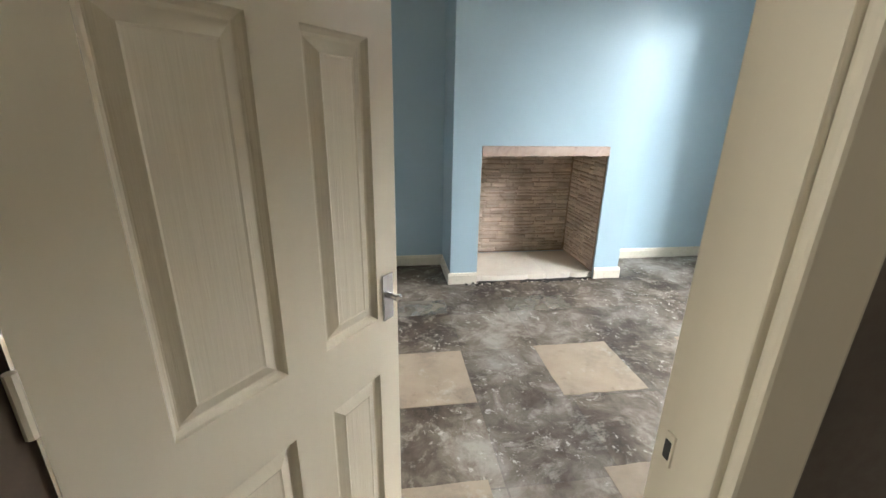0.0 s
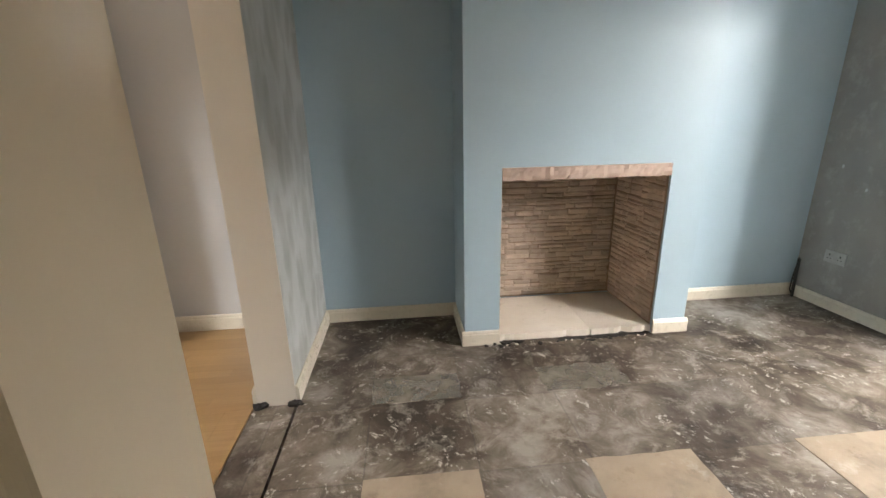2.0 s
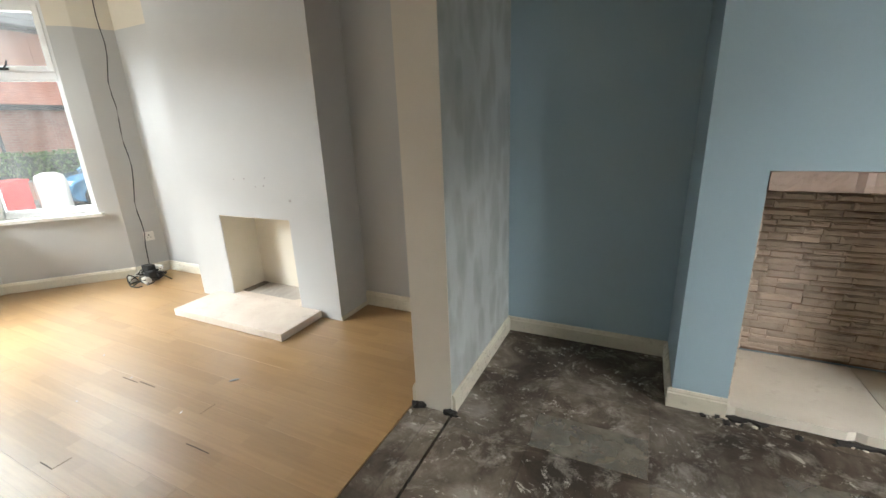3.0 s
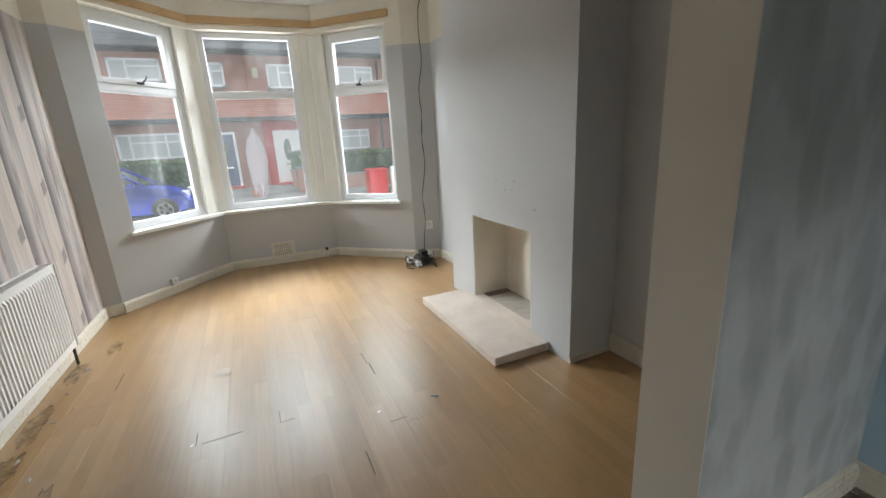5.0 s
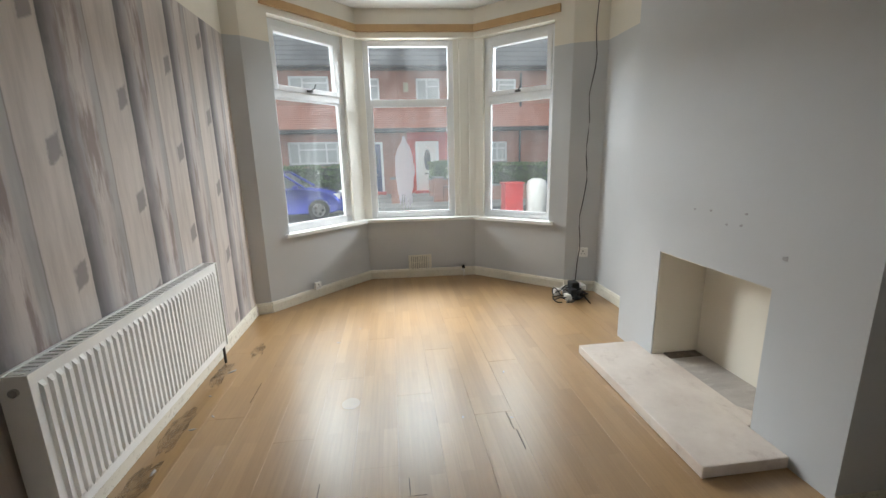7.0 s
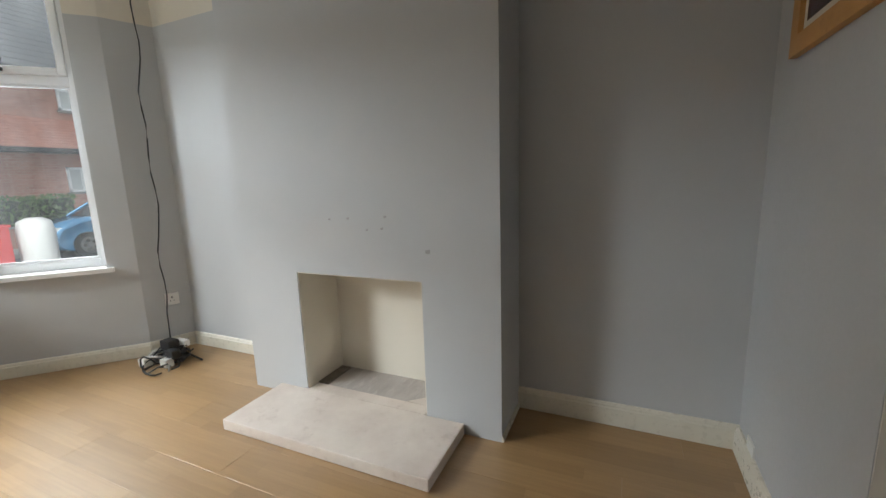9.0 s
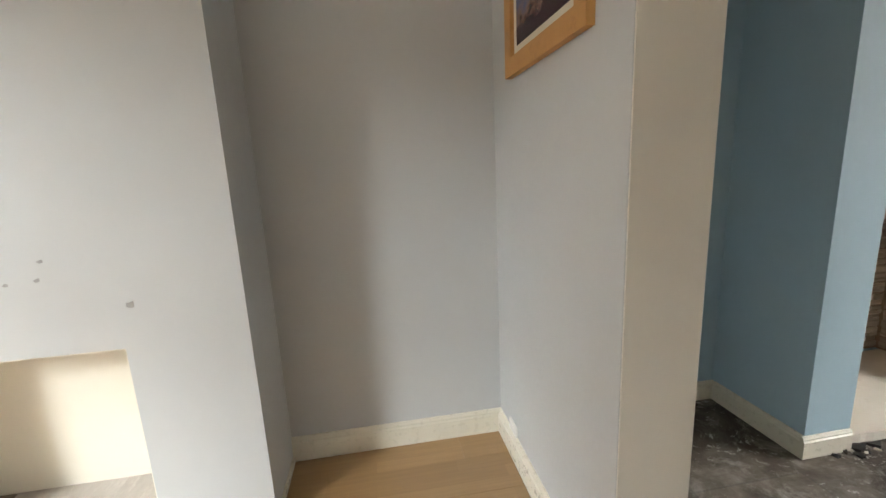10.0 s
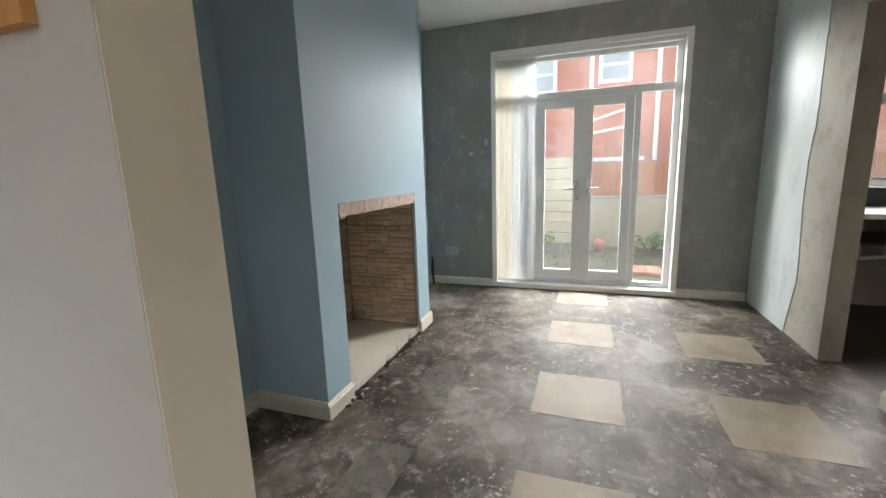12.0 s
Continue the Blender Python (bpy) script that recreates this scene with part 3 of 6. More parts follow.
# ---- door frame and door ----
jm = boxes((DX1, DX1 + 0.03, SH - 0.004, SD + 0.003, 0, DH), (DX0 - 0.03, DX0, SH - 0.004, SD + 0.003, 0, DH), (DX0 - 0.03, DX1 + 0.03, SH - 0.004, SD + 0.003, DH, DH + 0.03), bevel=0.003)
door_frame = base("door_frame_1", pose(0, 0, 0), "cream gloss door lining with architraves", "door frame", kind="structure")
part("lining", jm, M_GLOSS, door_frame)
# dark brown post added here: the hinge gap's shade put in as colour
part("hinge_shade", boxes((-0.03, 0.034, SD + 0.004, 1.462, 0, DH), bevel=0.003), plain("hinge_gap_shade", (0.10, 0.07, 0.048), 0.7, 0, 0.7, 30), door_frame, "dark strip added for the shade in the hinge gap")
part("stop", boxes((DX0, DX0 + 0.013, SH + 0.02, SH + 0.055, 0, DH - 0.013), (DX0, DX1, SH + 0.02, SH + 0.055, DH - 0.013, DH), bevel=0.003), M_GLOSS, door_frame)


def architrave(y, s):
    bm = bmesh.new()
    for x0, x1 in ((DX1 + 0.008, DX1 + 0.085), (DX0 - 0.085, DX0 - 0.008)):
        add_box(bm, x0, x1, min(y, y + s * 0.016), max(y, y + s * 0.016), 0, DH + 0.09, bevel=0.005)
    add_box(bm, DX0 - 0.008, DX1 + 0.008, min(y, y + s * 0.016), max(y, y + s * 0.016), DH + 0.012, DH + 0.09, bevel=0.005)
    return bm


part("architrave", architrave(SH - 0.004, -1), M_GLOSS, door_frame)
part("strike_plate", boxes((DX1 - 0.003, DX1, 1.332, 1.347, 0.93, 0.975), bevel=0.001), M_GLOSS, door_frame, "worn metal strike plate with chipped paint round it")
part("latch_hole", boxes((DX1 - 0.0045, DX1 - 0.003, 1.335, 1.344, 0.94, 0.965)), M_BLACK, door_frame)

DW = 0.734
door = base("door_1", pose(0.02, 1.42, 0.0, 0, 0, 50.08), "open cream gloss six-panel door with a metal handle", "door", kind="structure")
US, ZS = [(0.174, 0.386), (0.486, 0.656)], [(0.14, 0.672), (0.832, 1.468), (1.575, 1.86)]


def door_leaf():
    bm = bmesh.new()
    us = [0.042] + [u for p in US for u in p] + [DW]
    zs = [0.012] + [z for p in ZS for z in p] + [1.98]
    for i in range(0, len(us), 2):
        add_box(bm, us[i], us[i + 1], 0.0, 0.04, zs[0], zs[-1])
    for u0, u1 in US:
        for k in range(0, len(zs), 2):
            add_box(bm, u0, u1, 0.0, 0.04, zs[k], zs[k + 1])
    return bm


part("leaf", door_leaf(), M_GLOSS, door, "cream gloss stiles and rails with brush marks")


def door_panel(u0, u1, z0, z1):
    bm = bmesh.new()
    for s, y in ((1, 0.0), (-1, 0.04)):
        rings = []
        for d, v in ((0.0, 0.0), (0.003, 0.005), (0.010, 0.012), (0.015, 0.0135), (0.018, 0.013), (0.042, 0.002), (0.046, 0.0035), (0.06, 0.0035)):
            yy = y + s * v
            rings.append([bm.verts.new(c) for c in ((u0 + d, yy, z0 + d), (u1 - d, yy, z0 + d), (u1 - d, yy, z1 - d), (u0 + d, yy, z1 - d))])
        for a, b2 in zip(rings, rings[1:]):
            for k in range(4):
                bm.faces.new((a[k], a[(k + 1) % 4], b2[(k + 1) % 4], b2[k]))
        bm.faces.new(rings[-1])
    return bm


for u0, u1 in US:
    for z0, z1 in ZS:
        part("panel", door_panel(u0, u1, z0, z1), M_PANEL, door, "raised panel with embossed wood grain")
hp = part("handle_plate", boxes((0.672, 0.712, -0.006, 0.0, 0.82, 0.945), bevel=0.003), M_SILVER, door, "worn chrome handle plate")
part("lever", add_tube(tube([(0.695, -0.006, 0.885), (0.695, -0.03, 0.885)], 0.008, 10), [(0.695, -0.03, 0.885), (0.697, -0.036, 0.885), (0.70, -0.04, 0.884)], [0.010, 0.012, 0.008], 10), M_SILVER, hp, "short chrome lever")
part("handle_plate", boxes((0.672, 0.712, 0.04, 0.046, 0.82, 0.945), bevel=0.003), M_SILVER, door)
for z in (0.25, 1.0, 1.72):
    part("hinge", tube([(0.036, 0.0, z - 0.045), (0.036, 0.0, z + 0.045)], 0.007, 8), M_GLOSS, door)

# ---- windows ----


def upvc_window(name, a, b, depth, z0, z1, transom, label, openers=False):
    """A white plastic window between the plan points a and b, set back by depth."""
    a, b = Vector(a), Vector(b)
    t = (b - a).normalized()
    o = Vector((-t.y, t.x))
    w = (b - a).length
    m = Matrix(((t.x, o.x, 0, a.x + o.x * depth), (t.y, o.y, 0, a.y + o.y * depth), (0, 0, 1, z0), (0, 0, 0, 1)))
    win = base(name, m, label, "window", kind="structure")
    h, tz, f = z1 - z0, transom - z0, 0.055
    part("window_frame", boxes((0, f, 0, 0.07, 0, h), (w - f, w, 0, 0.07, 0, h), (f, w - f, 0, 0.07, 0, f), (f, w - f, 0, 0.07, h - f, h), (f, w - f, 0.0, 0.07, tz - 0.03, tz + 0.03), bevel=0.006), M_UPVC, win)
    e = f
    if openers:
        g = 0.045
        part("opening_sash", boxes((f, f + g, -0.012, 0.05, tz + 0.03, h - f), (w - f - g, w - f, -0.012, 0.05, tz + 0.03, h - f), (f + g, w - f - g, -0.012, 0.05, tz + 0.03, tz + 0.03 + g), (f + g, w - f - g, -0.012, 0.05, h - f - g, h - f), bevel=0.006), M_UPVC, win)
        part("window_handle", add_tube(boxes((w * 0.5 - 0.03, w * 0.5 + 0.03, -0.026, -0.012, tz + 0.04, tz + 0.06), bevel=0.003), [(w * 0.5, -0.03, tz + 0.05), (w * 0.5 + 0.03, -0.045, tz + 0.075), (w * 0.5 + 0.045, -0.05, tz + 0.11)], 0.006), M_BLACK, win, "dark catch handle")
    for q0, q1 in ((f, tz - 0.03), (tz + 0.03, h - f)):
        p = part("pane", boxes((e - 0.004, w - e + 0.004, 0.03, 0.036, q0 - 0.004, q1 + 0.004)), M_GLASS, win)
        p.visible_shadow = False
    part("window_bead", boxes((f, f + 0.014, 0.008, 0.03, f, tz - 0.03), (w - f - 0.014, w - f, 0.008, 0.03, f, tz - 0.03), (f, w - f, 0.008, 0.03, f, f + 0.014), (f, w - f, 0.008, 0.03, tz - 0.044, tz - 0.03)), M_UPVC, win)
    return win


BZ0, BZ1, BT = SILL + 0.03, HEAD, 1.835
C2, C3 = BAY[2], BAY[3]
upvc_window("window_1", LB, along(C2, BAY[1], 0.12), 0.09, BZ0, BZ1, BT, "white plastic side window of the bay with a top opener", True)
upvc_window("window_2", along(C2, C3, 0.05), along(C3, C2, 0.20), 0.09, BZ0, BZ1, BT, "white plastic centre window of the bay", False)
upvc_window("window_3", along(C3, BAY[4], 0.07), RBY, 0.09, BZ0, BZ1, BT, "white plastic side window of the bay with a top opener", True)


def bay_post(p, a, b, da, db, name):
    """The boxed corner post between two bay windows."""
    q, r = along(p, a, da), along(p, b, db)
    o1, o2 = out_dir(a, p), out_dir(p, b)
    om = (o1 + o2).normalized()
    pts = [Vector(q) + o1 * 0.055, Vector(p) + om * 0.055, Vector(r) + o2 * 0.055, Vector(r) + o2 * 0.2, Vector(p) + om * 0.22, Vector(q) + o1 * 0.2]
    bm = prism([tuple(v) for v in pts], SILL + 0.03, HEAD)
    return structure(link(name, bm, M_POST), "cream boxed corner post between the bay windows", "window post")


bay_post(C2, BAY[1], C3, 0.12, 0.05, "trim_post_1")
bay_post(C3, C2, BAY[4], 0.20, 0.07, "trim_post_2")
bl = bmesh.new()
for d in (0.05, 0.15):
    p = Vector(along(C3, C2, d)) + out_dir(C2, C3) * 0.045
    add_tube(bl, [(p.x, p.y, SILL + 0.035), (p.x, p.y, HEAD)], 0.009, 8)
structure(link("trim_beading", bl, M_POST), "cream beading strips on the boxed window post", "trim")

# sill board
sb = bmesh.new()
chain = [along(BAY[1], C2, 0.20), C2, C3, along(BAY[4], C3, 0.13)]
inner, outer = [], []
for i, p in enumerate(chain):
    ds = ([out_dir(chain[i - 1], p)] if i else []) + ([out_dir(p, chain[i + 1])] if i < 3 else [])
    d = sum(ds, Vector((0, 0))).normalized()
    inner.append(Vector(p) - d * 0.035 / d.dot(ds[0]))
    outer.append(Vector(p) + d * 0.10 / d.dot(ds[0]))
for i in range(3):
    add_prism(sb, [tuple(inner[i]), tuple(inner[i + 1]), tuple(outer[i + 1]), tuple(outer[i])], SILL + 0.001, SILL + 0.03)
structure(link("window_sill", sb, M_WHITE), "white window board round the bay", "window sill")

# raw pine batten over the bay windows
batten = base("curtain_batten", pose(0, 0, 0), "raw pine batten fixed above the bay windows", "curtain batten")
hb = [along(BAY[1], C2, 0.18), C2, C3, along(BAY[4], C3, 0.12)]
for i in range(3):
    p, q = Vector(hb[i]), Vector(hb[i + 1])
    o = out_dir(p, q)
    part("board", prism([tuple(p - o * 0.002), tuple(q - o * 0.002), tuple(q - o * 0.024), tuple(p - o * 0.024)], 2.47, 2.535), M_PINE, batten)

# white paint smeared on the centre pane
random.seed(4)
sm = bmesh.new()


def smear_half(k):
    z = k / 16
    return 0.1 * (1 - (2 * z - 0.8) ** 2 * 0.45) * (1 if z < 0.85 else max(0.25, (1 - z) * 5.5)) + random.uniform(-0.008, 0.008)


ring = [(smear_half(k), k / 16 * 0.60) for k in range(17)] + [(-smear_half(16 - k), (16 - k) / 16 * 0.60) for k in range(17)]
for k in range(8):
    x = -0.07 + k * 0.0185
    d = random.uniform(0.05, 0.17)
    ring += [(x, 0.0), (x + 0.003, -d), (x + 0.008, -d), (x + 0.011, 0.0)]
sm.faces.new([sm.verts.new((x, 0, z)) for x, z in ring])
bmesh.ops.triangulate(sm, faces=list(sm.faces))
bmesh.ops.solidify(sm, geom=list(sm.faces), thickness=0.0015)
mp_, nn, ll, bb = material("thin_white_wash")
bb.inputs["Base Color"].default_value = (0.66, 0.65, 0.68, 1)
bb.inputs["Alpha"].default_value = 0.6
bb.inputs["Roughness"].default_value = 0.8
smear = tagged(link("paint_smear", sm, mp_), "runny white paint smear on the window pane", "paint smear")
o = out_dir(C2, C3)
sp = Vector(along(C2, C3, 0.42)) + o * 0.112
tn = (Vector(C3) - Vector(C2)).normalized()
smear.matrix_world = Matrix(((tn.x, o.x, 0, sp.x), (tn.y, o.y, 0, sp.y), (0, 0, 1, 0.90), (0, 0, 0, 1)))

# ---- french doors ----
GX = EX + 0.085
fr = base("window_4", pose(GX, 0, 0), "white plastic french doors with side lights and a top light", "french doors", kind="structure")
Y0, Y1, ZB, ZT, TR = FY0 + 0.02, FY1 - 0.02, 0.06, FH - 0.015, 1.94
f = 0.055
part("window_frame", boxes((0, 0.042, Y0, Y0 + f, ZB, ZT), (0, 0.042, Y1 - f, Y1, ZB, ZT), (0, 0.042, Y0 + f, Y1 - f, ZT - f - 0.02, ZT), (0, 0.042, Y0 + f, Y1 - f, TR - 0.035, TR + 0.035), (0, 0.042, Y0 + f, Y1 - f, ZB, ZB + 0.05),
                           (0, 0.04, 2.345, 2.40, ZB + 0.05, TR - 0.035), (0, 0.04, 3.30, 3.355, ZB + 0.05, TR - 0.035), bevel=0.005), M_UPVC, fr)
for y0, y1, z0, z1 in ((Y0 + f, Y1 - f, TR + 0.035, ZT - f - 0.02), (Y0 + f, 2.345, ZB + 0.05, TR - 0.035), (3.355, Y1 - f, ZB + 0.05, TR - 0.035)):
    p = part("pane", boxes((0.024, 0.030, y0 - 0.004, y1 + 0.004, z0 - 0.004, z1 + 0.004)), M_GLASS, fr)
    p.visible_shadow = False
for y0, y1, hy in ((2.403, 2.845, 2.80), (2.855, 3.297, 2.90)):
    s_ = 0.085
    lf = part("door_leaf", boxes((-0.012, 0.026, y0, y0 + s_, ZB + 0.055, TR - 0.04), (-0.012, 0.026, y1 - s_, y1, ZB + 0.055, TR - 0.04), (-0.012, 0.026, y0 + s_, y1 - s_, ZB + 0.055, ZB + 0.145), (-0.012, 0.026, y0 + s_, y1 - s_, TR - 0.125, TR - 0.04), bevel=0.006), M_UPVC, fr)
    p = part("pane", boxes((0.012, 0.018, y0 + s_ - 0.004, y1 - s_ + 0.004, ZB + 0.14, TR - 0.12)), M_GLASS, lf)
    p.visible_shadow = False
    sgn = -1 if hy < 2.85 else 1
    part("handle", add_tube(boxes((-0.022, -0.012, hy - 0.014, hy + 0.014, 0.93, 1.13), bevel=0.003), [(-0.022, hy, 1.04), (-0.055, hy, 1.04), (-0.055, hy + sgn * 0.11, 1.038)], 0.009), M_SILVER, lf, "chrome lever handle")
part("meeting_stile", boxes((-0.018, -0.0125, 2.836, 2.864, ZB + 0.06, TR - 0.045), bevel=0.002), M_UPVC, fr)
rv = base("trim_reveal", pose(0, 0, 0), "white boarded reveal and floor sill of the french doors", "window reveal", kind="structure")
part("board", boxes((EX - 0.012, GX + 0.07, FY0 - 0.03, FY0 + 0.02, 0.02, FH + 0.03), bevel=0.004), M_WHITE, rv)
part("board", boxes((EX - 0.012, GX + 0.07, FY1 - 0.02, FY1 + 0.03, 0.02, FH + 0.03), bevel=0.004), M_WHITE, rv)
part("board", boxes((EX - 0.012, GX + 0.07, FY0 + 0.02, FY1 - 0.02, FH - 0.015, FH + 0.03), bevel=0.004), M_WHITE, rv)
part("sill", boxes((EX - 0.03, EX + 0.28, FY0 - 0.03, FY1 + 0.03, 0.006, 0.058), bevel=0.006), M_WHITE, rv, "white floor-level sill with a dark gap under it")

# gathered vertical blind
def blind_cloth(name, color):
    m, n, l, b = material(name)
    weave = tex_noise(n, l, position(n, l, (1, 1, 0.3)), 40, 4, 0.6)
    col = ramp(n, l, weave, [(0.3, tuple(c * 0.92 for c in color)), (0.7, color)])
    df, tl, mx = n.new("ShaderNodeBsdfDiffuse"), n.new("ShaderNodeBsdfTranslucent"), n.new("ShaderNodeMixShader")
    l.new(col, df.inputs["Color"])
    l.new(col, tl.inputs["Color"])
    mx.inputs["Fac"].default_value = 0.42
    l.new(df.outputs[0], mx.inputs[1])
    l.new(tl.outputs[0], mx.inputs[2])
    l.new(mx.outputs[0], n["Material Output"].inputs["Surface"])
    return m


M_BLIND = blind_cloth("cream_blind_cloth", (0.90, 0.885, 0.82))
M_BLINDW = blind_cloth("white_blind_cloth", (0.91, 0.92, 0.93))
blind = base("vertical_blind", pose(EX + 0.04, 0, 0), "cream and white vertical blind gathered to one side", "vertical blind")
part("head_rail", boxes((-0.025, 0.025, FY0 + 0.03, FY1 - 0.03, FH - 0.055, FH - 0.018), bevel=0.004), M_PLASTIC, blind)
random.seed(9)
for k in range(11):
    y = 3.655 - k * 0.0305
    ang = radians(random.uniform(116, 138) + (12 if k in (4, 5) else 0))
    wv, bm = 0.045, bmesh.new()
    rows_ = []
    for i in range(9):
        z = 0.085 + i * (FH - 0.06 - 0.085) / 8
        tw = ang + 0.07 * noise.noise(Vector((k * 1.7, i * 0.35, 0)))
        sh = 0.005 * noise.noise(Vector((k, i * 0.5, 4)))
        rows_.append([bm.verts.new((s * wv * math.cos(tw) * (0.9 if j else 1), y + sh + s * wv * math.sin(tw) + (0.006 if j else 0), z)) for j, s in ((0, -1), (1, -0.3), (1, 0.3), (0, 1))])
    for a, b2 in zip(rows_, rows_[1:]):
        for j in range(3):
            bm.faces.new((a[j], a[j + 1], b2[j + 1], b2[j]))
    bmesh.ops.solidify(bm, geom=list(bm.faces), thickness=0.0012)
    sl = part("slat", bm, M_BLIND if k < 5 else M_BLINDW, blind, smooth=True)
    wt = part("weight", boxes((-0.042, 0.042, -0.003, 0.003, 0.062, 0.09), bevel=0.002), M_PLASTIC, sl)
    wt.matrix_basis = pose(0, y, 0, 0, 0, math.degrees(ang))

# ---- laminate boards ----
def board_mesh(x0, x1, y0, y1):
    bm = boxes((x0, x1, y0, y1, -0.011, 0.0), bevel=0.0)
    top = [e for e in bm.edges if all(v.co.z > -0.001 for v in e.verts)]
    bmesh.ops.bevel(bm, geom=top, offset=0.0004, segments=1, affect="EDGES")
    return bm


lam = base("laminate_floor", pose(0, 0, 0), "worn oak-print laminate boards with lifting joints", "laminate floor", kind="structure")
BW, BL = 0.1935, 1.285
random.seed(11)
row, y = 0, SY + 0.004


def front_limit(yy):
    for (xa, ya), (xb, yb) in zip(BAY, BAY[1:]):
        if ya <= yy <= yb:
            return xa + (xb - xa) * (yy - ya) / (yb - ya)
    return -3.5


while y < NY - 0.01:
    y1 = min(y + BW, NY - 0.004)
    xl = min(front_limit(y + 0.001), front_limit(y1)) - 0.02
    x = NIB0 - 0.018 - ((row * 0.41) % 1.0) * BL
    xs = [NIB0 - 0.018]
    while x > xl:
        xs.append(x)
        x -= BL
    xs.append(xl)
    for xa, xb in zip(xs[1:], xs):
        if xb - xa < 0.02:
            continue
        if y1 > NIBY and xb > NIB0:
            xb = NIB0
        ob = part("plank", board_mesh(xa + 0.0003, xb - 0.0003, y + 0.0002, y1 - 0.0002), M_LAMINATE, lam)
        ob.location.z = random.choice((0, 0, 0, 0, 0.0002, 0.0006))
    y, row = y1, row + 1

# opened joints and dirty patches on the laminate
M_GAP = plain("dirty_joint", (0.11, 0.078, 0.05), 0.9)
for x0, x1, y0, y1 in ((-1.80, -1.66, 3.112, 3.116), (-1.66, -1.52, 3.124, 3.129), (-1.45, -1.35, 2.243, 2.246), (-1.43, -1.34, 2.602, 2.606), (-2.30, -2.10, 1.772, 1.775), (-0.95, -0.80, 2.922, 2.926)):
    part("open_joint", prism([(x0, y0), (x1, y0 + 0.001), (x1, y1 + 0.0005), ((x0 + x1) / 2, y1 + 0.0015), (x0, y1)], 0.0006, 0.0019), M_GAP, lam)


M_WORNSPOT = plain("worn_pale_laminate", (0.49, 0.385, 0.27), 0.28, 0, 0.9, 30)
spot = part("worn_spot", prism([(0.052 * math.cos(2 * math.pi * i / 24), 0.047 * math.sin(2 * math.pi * i / 24)) for i in range(24)], 0, 0.0005), M_WORNSPOT, lam, "round pale worn spot")
spot.location = (-2.0, 2.32, 0.0016)
for x, y0, y1 in ((-1.352, 2.27, 2.44), (-1.335, 2.60, 2.672), (-1.08, 3.08, 3.16)):
    part("open_joint", prism([(x, y0), (x + 0.0012, (y0 + y1) / 2), (x + 0.0006, y1), (x - 0.0006, y1), (x - 0.0006, (y0 + y1) / 2)], 0.0006, 0.0019), M_GAP, lam)


def ragged_patch(rx, ry, seed, thick):
    pts = []
    for i in range(34):
        a = 2 * math.pi * i / 34
        k = 1 + 0.55 * noise.noise(Vector((math.cos(a) * 2.1 + seed, math.sin(a) * 2.1, seed * 1.7))) + 0.18 * noise.noise(Vector((math.cos(a) * 7, math.sin(a) * 7, seed)))
        pts.append((rx * k * math.cos(a), ry * k * math.sin(a)))
    return prism(pts, 0, thick)


def film_mat(name, color, low, high, rough, scale=16):
    m, n, l, b = material(name)
    b.inputs["Base Color"].default_value = (*color, 1)
    l.new(ramp(n, l, tex_noise(n, l, position(n, l), scale, 6, 0.62), [(0.36, grey(low)), (0.68, grey(high))]), b.inputs["Alpha"])
    b.inputs["Roughness"].default_value = rough
    return m


M_GRIME = film_mat("floor_grime", (0.15, 0.11, 0.075), 0.0, 0.27, 0.5)
M_GHOST = film_mat("smeared_tile", (0.27, 0.25, 0.205), 0.3, 0.85, 0.62, 6)
for k, (x, y, rx, ry) in enumerate(((-1.55, 1.50, 0.16, 0.05), (-1.92, 1.49, 0.18, 0.045), (-2.45, 1.49, 0.14, 0.04), (-1.22, 1.52, 0.15, 0.06), (-2.75, 1.62, 0.10, 0.04), (-1.30, 1.72, 0.08, 0.03))):
    ob = part("grime", ragged_patch(rx, ry, k * 3.1 + 1, 0.0004), M_GRIME, lam)
    ob.location = (x, y, 0.0017)

# ---- loose vinyl tiles on the screed ----
tiles = base("floor_tiles", pose(0, 0, 0), "leftover tan vinyl squares stuck to the stripped floor", "floor tiles", kind="structure")
TX, TY, TP = 0.424, 2.57, 0.4635
def tile_mesh(wx, wy, seed, rag=0.004):
    pts = []
    for (xa, ya), (xb, yb) in zip(((0, 0), (wx, 0), (wx, wy), (0, wy)), ((wx, 0), (wx, wy), (0, wy), (0, 0))):
        for i in range(6):
            t = i / 6
            px, py = xa + (xb - xa) * t, ya + (yb - ya) * t
            k = rag * noise.noise(Vector((px * 17 + seed, py * 17, seed))) if i else 0
            pts.append((px + (k if xa == xb else 0), py + (k if ya == yb else 0)))
    return prism(pts, 0.0002, 0.003)


for cx, cy, mat_, rag in ((0, 0, M_TILE, 0.004), (2, 0, M_TILE, 0.012), (4, 0, M_TILE, 0.004), (6, 0, M_TILE, 0.006), (2, -2, M_TILE, 0.008), (4, -2, M_TILE, 0.016), (6, -2, M_GHOST, 0.02), (0, -2, M_TILE, 0.006),
                          (0, 2, M_GHOST, 0.012), (2, 2, M_GHOST, 0.03)):
    wx = min(0.455, EX - 0.03 - (TX + cx * TP))
    wy = 0.22 if cy == 2 else 0.45
    ob = part("tile", tile_mesh(wx, wy, cx * 3 + cy, rag), mat_, tiles)
    ob.location = (TX + cx * TP - (0.055 if cy == -2 else 0.03 if cx else 0), TY + cy * 0.4535 + (0.04 if cy == -2 else 0.018), 0)

